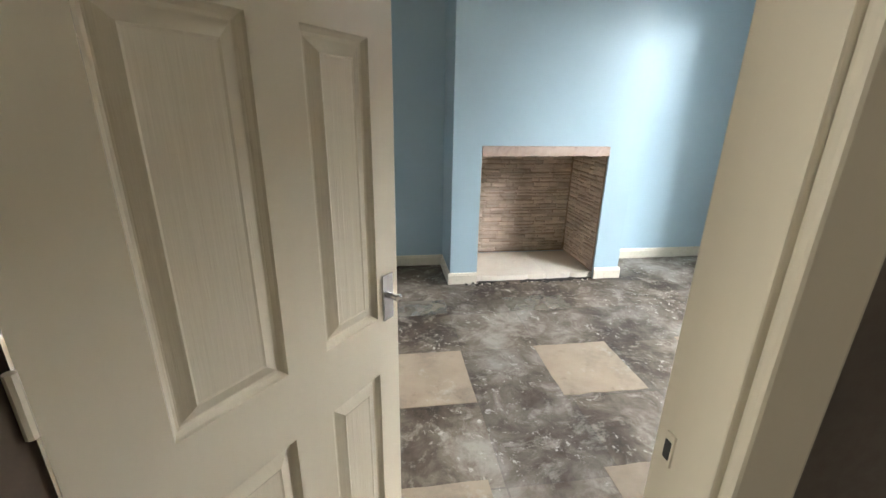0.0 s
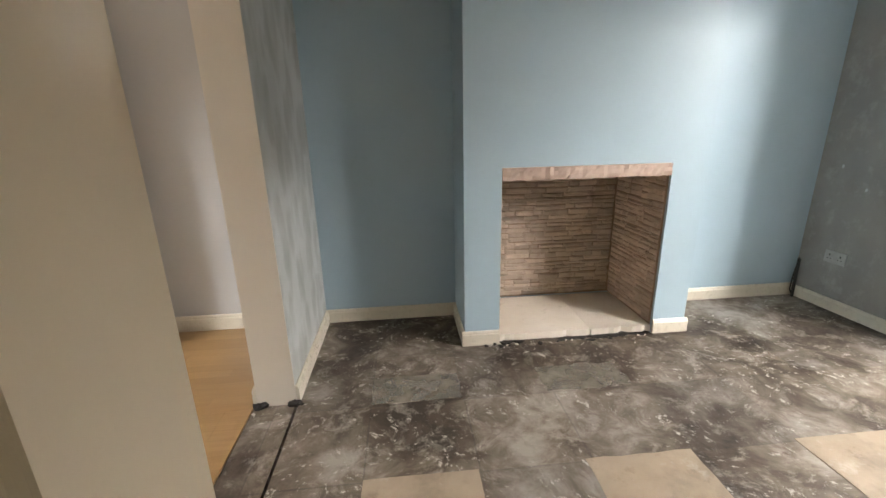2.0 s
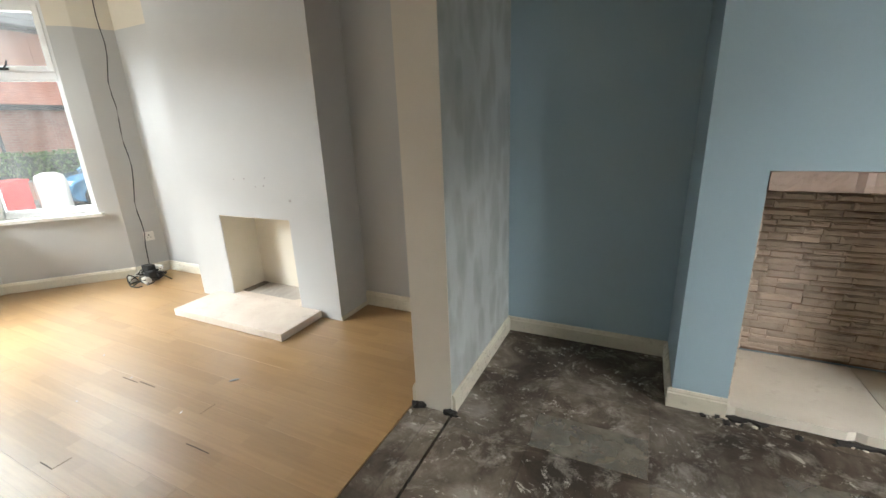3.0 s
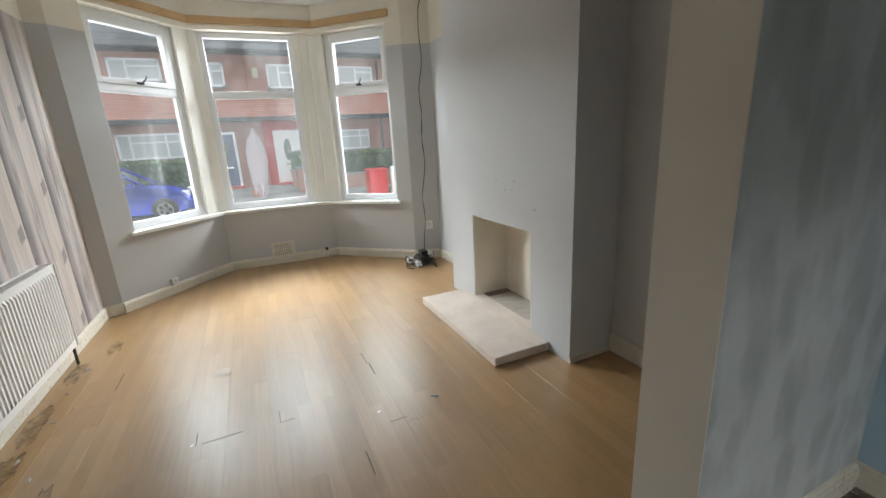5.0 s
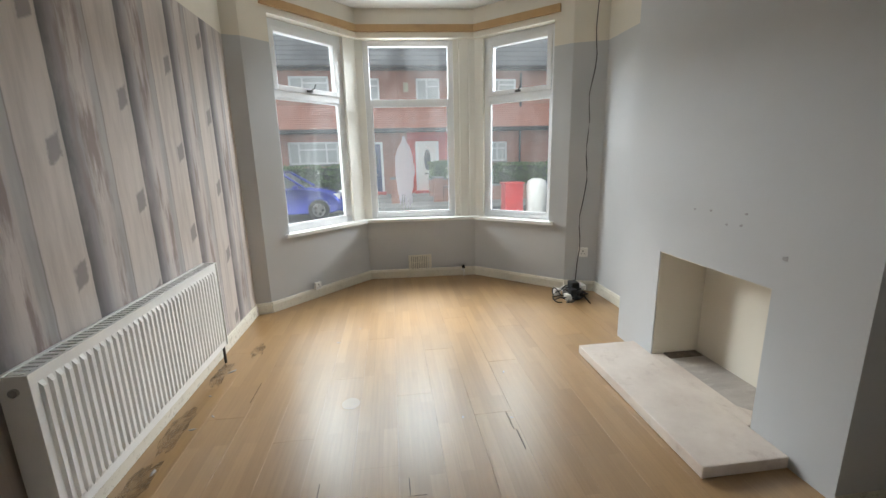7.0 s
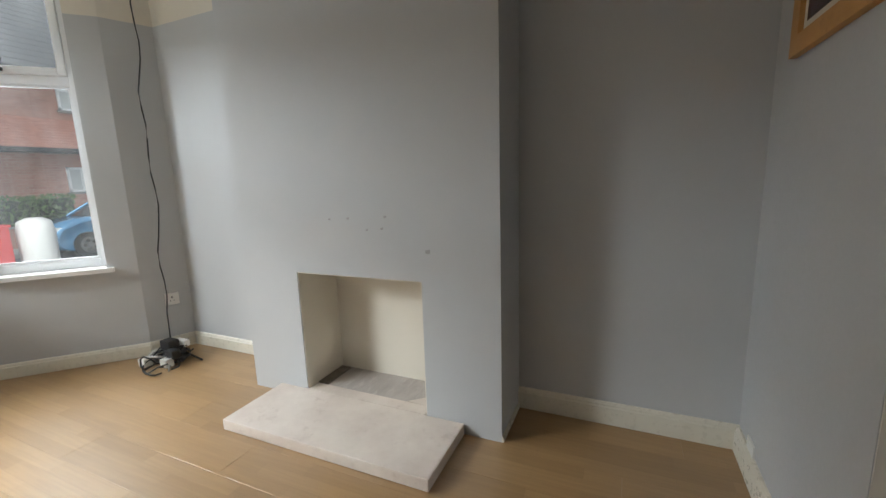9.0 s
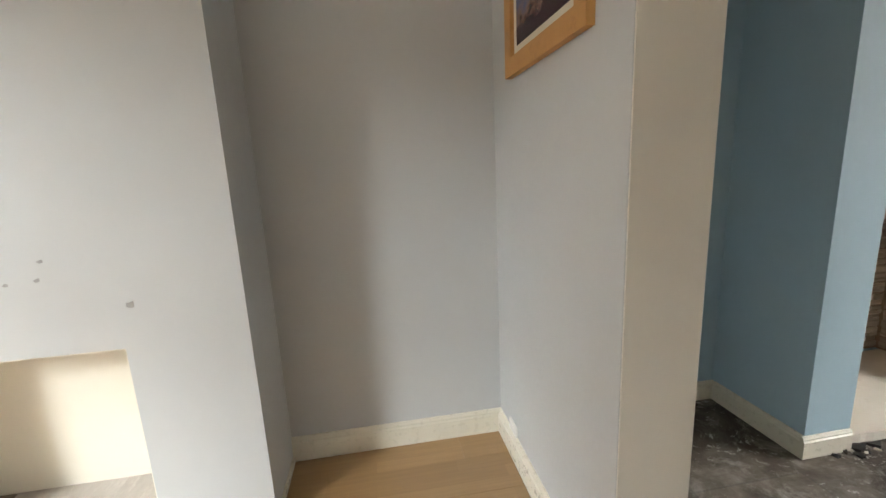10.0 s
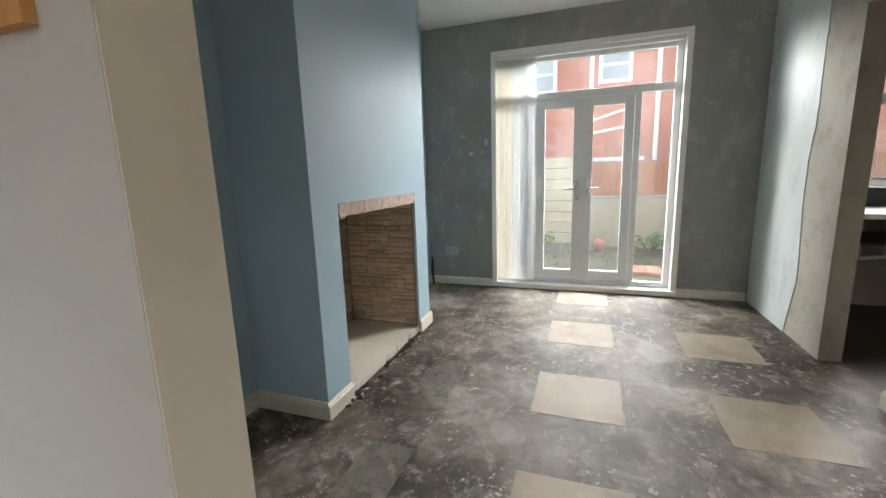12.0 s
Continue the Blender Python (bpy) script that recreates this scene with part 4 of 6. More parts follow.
# ---- fireplaces ----
fire = base("fireplace_rear", pose(0, 0, 0), "open square fireplace lined with split stone", "fireplace", kind="structure")
part("backing", boxes((RF[0] - 0.01, RF[0] + 0.004, RB[2] + 0.02, RF[4], RF[2], RF[3]), (RF[1] - 0.004, RF[1] + 0.01, RB[2] + 0.02, RF[4], RF[2], RF[3]), (RF[0], RF[1], RF[4] - 0.004, RF[4] + 0.012, RF[2], RF[3])), M_MORTAR, fire)
part("soffit", boxes((RF[0], RF[1], RB[2] + 0.085, RF[4], RF[3] - 0.01, RF[3] - 0.001)), M_MORTAR, fire)
lint = boxes((RF[0] + 0.003, RF[1] - 0.003, RB[2] - 0.004, RB[2] + 0.08, RF[3] - 0.072, RF[3] - 0.002), bevel=0.0)
bmesh.ops.subdivide_edges(lint, edges=[e for e in lint.edges if e.calc_length() > 0.5], cuts=40)
bmesh.ops.subdivide_edges(lint, edges=[e for e in lint.edges if 0.05 < e.calc_length() < 0.09], cuts=2, use_grid_fill=True)
for v in lint.verts:
    v.co.y += 0.008 * noise.noise(v.co * 34)
    v.co.z += 0.004 * noise.noise(v.co * 22 + Vector((5, 0, 0)))
M_LINT = tile_mat("pale_pink_rough_stone", (0.46, 0.34, 0.28), (0.60, 0.475, 0.40), (0.27, 0.19, 0.15))
part("lintel", lint, M_LINT, fire, "rough pale pink stone lintel")
def slip_mesh(w, h, d, seed):
    bm = bmesh.new()
    r = random.Random(seed)
    j = lambda s: r.uniform(-s, s)
    back = [bm.verts.new(c) for c in ((0.001, 0, 0.001), (w - 0.001, 0, 0.001), (w - 0.001, 0, h - 0.001), (0.001, 0, h - 0.001))]
    ed = [bm.verts.new((x + j(0.004), -d * 0.5, z + j(0.005))) for x, z in ((0.003, 0.004), (w - 0.003, 0.004), (w - 0.003, h - 0.004), (0.003, h - 0.004))]
    fc = [bm.verts.new((x, -d * r.uniform(0.5, 1.25), z + j(0.003))) for x, z in ((0.016, 0.012), (w * 0.5, 0.010), (w - 0.016, 0.012), (w - 0.016, h - 0.012), (w * 0.5, h - 0.010), (0.016, h - 0.012))]
    for k in range(4):
        bm.faces.new((back[k], back[(k + 1) % 4], ed[(k + 1) % 4], ed[k]))
    bm.faces.new((ed[0], ed[1], fc[2], fc[1], fc[0])), bm.faces.new((ed[1], ed[2], fc[3], fc[2]))
    bm.faces.new((ed[2], ed[3], fc[5], fc[4], fc[3])), bm.faces.new((ed[3], ed[0], fc[0], fc[5]))
    bm.faces.new((fc[0], fc[1], fc[4], fc[5])), bm.faces.new((fc[1], fc[2], fc[3], fc[4]))
    return bm


SLIPS = {}
def slip(w, h, m, k):
    key = (round(w, 2), round(h, 3), k % 3)
    if key not in SLIPS:
        ob = part("brick", slip_mesh(w, h, 0.011, int(w * 1000) + k % 3), M_SLIP, fire)
        SLIPS[key] = ob.data
    else:
        ob = new("brick", SLIPS[key])
        ob.parent = fire
    ob.matrix_basis = m
    return ob


side = bmesh.new()
random.seed(21)
z, k = RF[2] + 0.012, 0
heights = (0.036, 0.025, 0.041, 0.029, 0.034)
while z < RF[3] - 0.02:
    h = min(heights[(k * 3) % 5], RF[3] - 0.012 - z)
    for wall, length in (("back", RF[1] - RF[0] - 0.03), ("right", 0.56), ("left", 0.56)):
        u, q = 0.0, k
        while u < length - 0.01:
            w = (0.11, 0.16, 0.075, 0.19, 0.13)[(q * 2 + k * 3 + random.randrange(2)) % 5]
            w = round(min(w, length - u), 3)
            if length - u - w < 0.05:
                w = round(length - u, 3)
            if wall == "back":
                m = pose(RF[0] + 0.015 + u, RF[4] - 0.006, z)
            elif wall == "right":
                m = pose(RF[1] - 0.005, RF[4] - 0.02 - u, z, 0, 0, -90)
            else:
                m = pose(RF[0] + 0.005, RB[2] + 0.04 + u, z, 0, 0, 90)
            jog = m @ pose(0, random.uniform(-0.003, 0.003), random.uniform(-0.004, 0.004), 0, random.uniform(-1.6, 1.6), 0)
            if wall == "left":
                stone = slip_mesh(w, h, 0.013, q + k * 7)
                stone.transform(jog)
                me = bpy.data.meshes.new("stone")
                stone.to_mesh(me)
                stone.free()
                side.from_mesh(me)
                bpy.data.meshes.remove(me)
            else:
                slip(w, h, jog, random.randrange(9))
            u += w
            q += 1
    z += h
    k += 1

tagged(part("side_stones", side, M_SLIP, fire), kind="stuff")

hearth = base("hearth_rear", pose(0, 0, 0), "cracked cream stone hearth with a broken front edge", "hearth", kind="structure")
def ragged_slab(x0, x1, y0, y1, z0, z1, seed, rag=0.02):
    nseg = max(6, int((x1 - x0) / 0.03))
    front = [(x0 + (x1 - x0) * i / nseg, y0 + rag * abs(noise.noise(Vector((i * 0.61 + seed, seed, 0)))) * 1.6) for i in range(nseg + 1)]
    return prism(front + [(x1, y1), (x0, y1)], z0, z1)


xm = RF[0] + 0.60
part("slab", ragged_slab(RF[0] + 0.006, xm - 0.002, RB[2] - 0.002, RF[4] - 0.03, 0.012, RF[2] + 0.004, 1), M_STONE, hearth)
part("slab", ragged_slab(xm + 0.002, RF[1] - 0.006, RB[2] - 0.002, RF[4] - 0.03, 0.010, RF[2] + 0.002, 5, 0.04), M_STONE, hearth)
part("mortar_bed", ragged_slab(RF[0] + 0.003, RF[1] - 0.003, RB[2] + 0.012, RF[4] - 0.03, 0.001, 0.010, 9, 0.05), M_DARK, hearth)
# flat black strips: the gap's shade along the broken edge put in as colour
for k, (xa, xb) in enumerate(((RF[0] - 0.04, RF[0] + 0.16), (RF[0] + 0.38, RF[0] + 0.70), (RF[0] + 0.66, RF[1] - 0.06))):
    part("gap_strip", ragged_slab(xa, xb, RB[2] - 0.034, RB[2] - 0.004, 0.001, 0.013, k * 4 + 2, 0.05), M_DARK, hearth, "black ragged strip drawn for the gap along the front edge")
random.seed(31)
for k in range(26):
    x = random.uniform(RF[0] - 0.1, RF[1] - 0.05)
    r = random.uniform(0.004, 0.011) if k % 4 else random.uniform(0.012, 0.02)
    chip = tagged(link("plaster_chip", blob(r, 0.9, 1, (1.3, 0.8, 0.45), k), M_STONE if k % 2 else M_DARK), "small broken lump of plaster by the hearth", "rubble", "rubble by the hearth")
    chip.matrix_world = pose(x, RB[2] - random.uniform(0.012, 0.05), r * 0.3, 0, 0, random.uniform(0, 180))

ff = base("fireplace_front", pose(0, 0, 0), "small open fireplace painted cream inside", "fireplace", kind="structure")
part("back_panel", boxes((FF[0], FF[1], FF[4], FF[4] + 0.02, 0, FF[3])), M_CREAM, ff)
part("side_panel", boxes((FF[0] - 0.001, FF[0] + 0.006, FB[2] + 0.006, FF[4], 0, FF[3] - 0.001)), M_CREAM, ff)
part("side_panel", boxes((FF[1] - 0.006, FF[1] + 0.001, FB[2] + 0.006, FF[4], 0, FF[3] - 0.001)), M_CREAM, ff)
part("top_panel", boxes((FF[0] + 0.006, FF[1] - 0.006, FB[2] + 0.006, FF[4], FF[3] - 0.006, FF[3] - 0.001)), M_CREAM, ff)
part("fire_base", boxes((FF[0] + 0.006, FF[1] - 0.006, FB[2] + 0.075, FF[4], -0.01, 0.048)), M_ASH, ff, "grey sooty stone base")
part("brick_edge", boxes((FF[0] + 0.007, FF[0] + 0.075, FB[2] + 0.08, FF[4] - 0.01, 0.048, 0.055), bevel=0.002), plain("soot_brown", (0.27, 0.225, 0.185), 0.9, 0, 0.6, 30, 0.2), ff)

hf = base("hearth_front", pose(0, 0, 0), "cream and pink marble hearth slab", "hearth", kind="structure")
part("slab", boxes((-2.346, -1.245, 3.758, FB[2] - 0.003, 0.001, 0.055), bevel=0.006), M_MARBLE, hf)
part("slab", boxes((FF[0] + 0.012, FF[1] - 0.012, FB[2] - 0.003, FB[2] + 0.07, 0.001, 0.0545), bevel=0.002), M_MARBLE, hf)
part("slab", prism([(FF[1] - 0.012, FB[2] + 0.07), (FF[1] - 0.012, FB[2] + 0.19), (FF[1] - 0.15, FB[2] + 0.072)], 0.046, 0.0545), M_MARBLE, hf)

# ---- radiator ----
rad = base("radiator", pose(-2.575, 1.418, 0.14), "white double-panel radiator under the papered wall", "radiator")
RL, RH = 1.345, 0.535
def corrugated(y, s):
    bm = bmesh.new()
    n_ribs, prof = 38, []
    w = (RL - 0.05) / n_ribs
    for i in range(n_ribs):
        x = 0.025 + i * w
        prof += [(x, 0.0), (x + w * 0.18, 0.009), (x + w * 0.58, 0.009), (x + w * 0.76, 0.0)]
    prof = [(0.0, 0.0)] + prof + [(RL, 0.0)]
    rows_ = []
    for z, k in ((0.0, 0.0), (0.035, 0.0), (0.055, 1.0), (RH - 0.055, 1.0), (RH - 0.035, 0.0), (RH, 0.0)):
        rows_.append([bm.verts.new((x, y + s * (d * k), z)) for x, d in prof])
    for a, b2 in zip(rows_, rows_[1:]):
        for j in range(len(prof) - 1):
            bm.faces.new((a[j], a[j + 1], b2[j + 1], b2[j]))
    return bm


part("front_panel", corrugated(0.078, 1), M_WHITE, rad)
part("back_panel", corrugated(0.012, -1), M_WHITE, rad)
part("top_grille", boxes((0.0, RL, 0.074, 0.086, RH, RH + 0.006), (0.0, RL, 0.002, 0.014, RH, RH + 0.006), *[(0.01 + i * 0.0268, 0.018 + i * 0.0268, 0.014, 0.074, RH - 0.002, RH + 0.002) for i in range(50)]), M_WHITE, rad)
part("side_cover", boxes((RL, RL + 0.006, 0.0, 0.088, 0.0, RH + 0.006), bevel=0.002), M_WHITE, rad)
part("side_cover", boxes((-0.006, 0.0, 0.0, 0.088, 0.0, RH + 0.006), bevel=0.002), M_WHITE, rad)
part("air_valve", tube([(RL + 0.006, 0.045, RH - 0.045), (RL + 0.016, 0.045, RH - 0.045)], 0.013, 12), M_SILVER, rad)
tv = part("thermostat_valve", tube([(RL + 0.045, 0.05, 0.03), (RL + 0.045, 0.05, 0.05), (RL + 0.045, 0.05, 0.052), (RL + 0.045, 0.05, 0.098), (RL + 0.045, 0.05, 0.105)], [0.014, 0.014, 0.024, 0.022, 0.016], 14), M_PLASTIC, rad, "white plastic thermostat head")
part("tail_pipe", add_tube(tube([(RL, 0.045, 0.02), (RL + 0.045, 0.05, 0.02), (RL + 0.045, 0.05, 0.03)], 0.01, 10), [(RL + 0.045, 0.05, 0.02), (RL + 0.045, 0.05, -0.14)], 0.0075, 10), M_SILVER, tv)
part("lockshield_valve", add_tube(tube([(-0.006, 0.045, 0.02), (-0.03, 0.045, 0.02)], 0.01, 10), [(-0.03, 0.045, 0.03), (-0.03, 0.045, -0.14)], 0.0085, 10), M_BLACK, rad)
for bx in (0.2, RL - 0.23):
    part("bracket", boxes((bx, bx + 0.03, -0.016, 0.012, 0.06, RH - 0.06)), M_WHITE, rad)

# ---- framed picture on the stub wall ----
pic = base("framed_picture", pose(NIB0 - 0.001, 3.975, 1.497, 0, 0, -90), "oak-framed print of dusky hills in a cream mount", "picture")
PW, PH, FW = 0.552, 0.44, 0.057
fbm = bmesh.new()
for q in (((-PW / 2, 0), (PW / 2, 0), (PW / 2 - FW, FW), (-PW / 2 + FW, FW)), ((PW / 2, 0), (PW / 2, PH), (PW / 2 - FW, PH - FW), (PW / 2 - FW, FW)), ((PW / 2, PH), (-PW / 2, PH), (-PW / 2 + FW, PH - FW), (PW / 2 - FW, PH - FW)), ((-PW / 2, PH), (-PW / 2, 0), (-PW / 2 + FW, FW), (-PW / 2 + FW, PH - FW))):
    fv = [fbm.verts.new((x, -0.022, z)) for x, z in q]
    bv = [fbm.verts.new((x, 0, z)) for x, z in q]
    fbm.faces.new(fv), fbm.faces.new(bv[::-1])
    for i in range(4):
        fbm.faces.new((fv[i], bv[i], bv[(i + 1) % 4], fv[(i + 1) % 4]))
part("frame", fbm, M_OAKFRAME, pic, "honey oak frame with mitred corners")
part("mount", boxes((-PW / 2 + FW - 0.002, PW / 2 - FW + 0.002, -0.008, -0.001, FW - 0.002, PH - FW + 0.002)), plain("cream_card", (0.72, 0.68, 0.58), 0.8, 0, 0.97, 30), pic)
mpn, n_, l_, b_ = material("dusky_hill_print")
v_ = position(n_, l_)
sp_ = n_.new("ShaderNodeSeparateXYZ")
l_.new(v_, sp_.inputs[0])
hill = tex_noise(n_, l_, position(n_, l_, (1, 6, 9)), 1.6, 8, 0.65)
hgt = calc(n_, l_, "ADD", calc(n_, l_, "MULTIPLY", calc(n_, l_, "SUBTRACT", sp_.outputs["Z"], 1.56), 2.6), calc(n_, l_, "MULTIPLY", calc(n_, l_, "SUBTRACT", hill, 0.5), 0.7))
l_.new(ramp(n_, l_, hgt, [(0.08, (0.035, 0.012, 0.025)), (0.2, (0.06, 0.02, 0.03)), (0.26, (0.22, 0.15, 0.12)), (0.36, (0.12, 0.12, 0.2)), (0.6, (0.05, 0.06, 0.16)), (0.85, (0.2, 0.2, 0.3))]), b_.inputs["Base Color"])
b_.inputs["Roughness"].default_value = 0.25
part("print", boxes((-PW / 2 + FW + 0.028, PW / 2 - FW - 0.028, -0.010, -0.008, FW + 0.028, PH - FW - 0.028)), mpn, pic)

# ---- sockets, vent, pipes and cables ----
def wall_plate(name, m, w, h, label, category, sockets=1, surface=0.008, face=M_PLASTIC):
    p = base(name, m, label, category)
    part("plate", boxes((-w / 2, w / 2, -surface, 0, -h / 2, h / 2), bevel=0.003), face, p)
    for i in range(sockets):
        cx = (i - (sockets - 1) / 2) * w / max(sockets, 1)
        part("pin_holes", boxes((cx - 0.004, cx + 0.004, -surface - 0.001, -surface + 0.001, 0.006, 0.02), (cx - 0.015, cx - 0.008, -surface - 0.001, -surface + 0.001, -0.014, -0.009), (cx + 0.008, cx + 0.015, -surface - 0.001, -surface + 0.001, -0.014, -0.009)), M_BLACK, p)
    return p


wall_plate("wall_socket", pose(EX, 4.2, 0.377, 0, 0, -90), 0.146, 0.086, "dusty white double wall socket on bare grey plaster", "wall socket", 2, 0.008, plain("dusty_white_plastic", (0.46, 0.48, 0.475), 0.7, 0, 0.8, 25))
tt = (Vector(BAY[5]) - Vector(BAY[4])).normalized()
yaw = math.degrees(math.atan2(tt.y, tt.x))
pm = Vector(BAY[4]) + tt * 0.16
wall_plate("wall_socket", pose(pm.x + 0.002, pm.y, 0.375, 0, 0, yaw), 0.086, 0.086, "white single wall socket in the bay corner", "wall socket", 1, 0.02)
t1 = (Vector(BAY[2]) - Vector(BAY[1])).normalized()
p1 = Vector(BAY[1]) + t1 * 0.47
wall_plate("cable_outlet", pose(p1.x + 0.003, p1.y + 0.003, 0.118, 0, 0, math.degrees(math.atan2(t1.y, t1.x)) ), 0.065, 0.065, "small white surface cable box above the skirting", "wall socket", 1, 0.03)
wall_plate("wall_socket", pose(NIB0 - 0.0, 4.28, 0.13, 0, 0, -90), 0.086, 0.05, "small painted-over outlet beside the skirting", "wall socket", 0, 0.008)
wall_plate("light_switch", pose(-2.70, NY, 0.42), 0.086, 0.086, "white blank wall plate in the alcove", "wall socket", 0)

vent = base("wall_vent", pose(-4.333, 2.862, 0.163, 0, 0, 92.5), "cream louvred vent cover low on the bay wall", "wall vent")
part("frame", boxes((-0.125, 0.125, -0.012, 0, -0.085, -0.068), (-0.125, 0.125, -0.012, 0, 0.068, 0.085), (-0.125, -0.108, -0.012, 0, -0.068, 0.068), (0.108, 0.125, -0.012, 0, -0.068, 0.068), bevel=0.002), M_SKIRT, vent)
part("backing", boxes((-0.108, 0.108, -0.003, 0, -0.068, 0.068)), plain("dusty_vent_mesh", (0.33, 0.31, 0.28), 0.8), vent)
for i in range(11):
    part("slat", boxes((-0.1 + i * 0.02 - 0.006, -0.1 + i * 0.02 + 0.006, -0.009, -0.003, -0.068, 0.068)), M_SKIRT, vent)
part("slat", boxes((-0.108, 0.108, -0.0095, -0.003, -0.004, 0.004)), M_SKIRT, vent)

t3 = (Vector(C3) - Vector(C2)).normalized()
ps = Vector(along(C3, C2, 0.13)) - out_dir(C2, C3) * 0.03
stub = base("pipe_stub", pose(ps.x, ps.y, 0.002), "cut white pipe with a black cap at the skirting", "pipe")
part("pipe", tube([(0, 0, 0), (0, 0, 0.05), (0.012, -0.01, 0.075), (0.04, -0.03, 0.082)], 0.013, 10), M_PLASTIC, stub)
part("cap", tube([(0, 0, 0.08), (-0.008, -0.008, 0.115)], 0.016, 10), M_BLACK, stub)

wire = [(-3.53, 4.40, 2.62)]
for i in range(1, 22):
    z = 2.62 - i * 0.105
    wire.append((-3.53 + 0.018 * noise.noise(Vector((i * 0.4, 1, 0))), 4.37 + 0.05 * noise.noise(Vector((i * 0.3, 2, 0))) - 0.0035 * i, z))
tagged(link("hanging_cable", tube(wire + [(-3.52, 4.28, 0.30), (-3.46, 4.24, 0.12), (-3.43, 4.24, 0.03)], 0.0045, 6), M_BLACK, smooth=True), "black cable hanging loose down the bay corner", "cable")
heap = base("cable_heap", pose(-3.40, 4.20, 0.0) @ Matrix.Scale(1.45, 4), "tangled black and grey cables with plugs on the floor", "cable")
random.seed(5)
M_GREYC = plain("grey_cable", (0.3, 0.3, 0.3), 0.5)
for k in range(7):
    pts = []
    for i in range(26):
        a = i * 0.55 + k
        r = 0.075 * (0.5 + 0.6 * abs(noise.noise(Vector((i * 0.21, k * 2.3, 0)))))
        pts.append((r * math.cos(a) + 0.03 * math.cos(k * 2), r * math.sin(a) * 0.9 + 0.03 * math.sin(k * 2), 0.008 + 0.012 * (k % 5) + 0.03 * abs(noise.noise(Vector((i * 0.3, k, 3))))))
    if k % 2:
        pts.append((0.16 * math.cos(k * 1.3 - 1), 0.13 * math.sin(k * 1.3 - 1), 0.006))
    part("cable", tube(pts, 0.0045, 6), M_GREYC if k in (2, 5) else M_BLACK, heap, smooth=True)
part("adapter", boxes((-0.05, 0.02, -0.02, 0.03, 0.04, 0.095), bevel=0.006), M_BLACK, heap)
part("plug", boxes((0.03, 0.08, -0.05, -0.01, 0.03, 0.07), bevel=0.006), M_BLACK, heap)
part("splitter", boxes((-0.03, 0.05, 0.03, 0.06, 0.055, 0.085), bevel=0.005), M_PLASTIC, heap)

random.seed(52)
for k in range(5):
    cx_, cy_, rr = random.uniform(-0.06, 0.07), random.uniform(-0.10, 0.05), random.uniform(0.035, 0.075)
    loop = [(cx_ + rr * (1 + 0.3 * math.sin(3 * a + k)) * math.cos(a), cy_ + rr * math.sin(a), 0.006 + 0.03 * (1 + math.sin(2 * a + k)) * (k + 1) / 4) for a in [2 * math.pi * i / 14 * 0.93 for i in range(15)]]
    part("cable", tube(loop, 0.0035, 6), M_PLASTIC if k == 3 else M_BLACK, heap)
for cx_, cy_, zz in ((0.055, -0.06, 0.02), (-0.05, -0.09, 0.02)):
    part("plug", boxes((cx_ - 0.022, cx_ + 0.022, cy_ - 0.02, cy_ + 0.02, 0.001, zz + 0.02), bevel=0.006), M_PLASTIC, heap, "white mains plug")

cp = base("corner_pipe", pose(EX - 0.035, NY - 0.05, 0.0), "black pipe stub with loose cable in the corner", "pipe")
part("pipe", tube([(0, 0, 0.0), (0, 0.005, 0.12), (0.004, 0.01, 0.3)], 0.011, 8), M_BLACK, cp)
part("cable", tube([(-0.02, -0.02, 0.004), (-0.03, -0.0, 0.06), (-0.012, 0.015, 0.16), (0.006, 0.012, 0.31)], 0.005, 6), M_BLACK, cp)

# crumbs of old filler foam at the foot of the stub wall
for x, y in ((NIB0 + 0.005, NIBY - 0.012), (NIB0 + 0.035, NIBY - 0.008), (NIB1 + 0.012, NIBY - 0.012), (NIB1 - 0.015, NIBY - 0.006)):
    ob = tagged(link("foam_crumb", blob(0.02, 0.9, 2, (1.2, 0.8, 0.9), x * 40), M_DARK), "dark crumb of old filler at the wall foot", "rubble", "rubble at the stub wall")
    ob.matrix_world = pose(x, y, 0.008)

# small scars of old fixings
random.seed(8)
for y, z, w, h in ((4.05, 1.60, 0.09, 0.035), (3.80, 1.53, 0.05, 0.10), (3.96, 1.42, 0.07, 0.05), (3.84, 1.43, 0.025, 0.06), (4.30, 1.0, 0.02, 0.03), (4.12, 0.86, 0.02, 0.025)):
    pts = []
    for i in range(11):
        a = 2 * math.pi * i / 11
        k = 0.5 + 0.25 * noise.noise(Vector((math.cos(a) * 2 + y * 9, math.sin(a) * 2, z * 7)))
        pts.append((0.75 * w * k * math.cos(a), 0.75 * h * k * math.sin(a)))
    ob = tagged(link("filler_patch", prism(pts, 0, 0.002), M_SKIM), "small pale patch of filler on bare plaster", "filler patch", "filler patches")
    ob.matrix_world = pose(EX, y, z, 90, 0, -90)
M_SCUFF = plain("dark_scuff", (0.44, 0.43, 0.425), 0.8, 0, 0.8, 60)
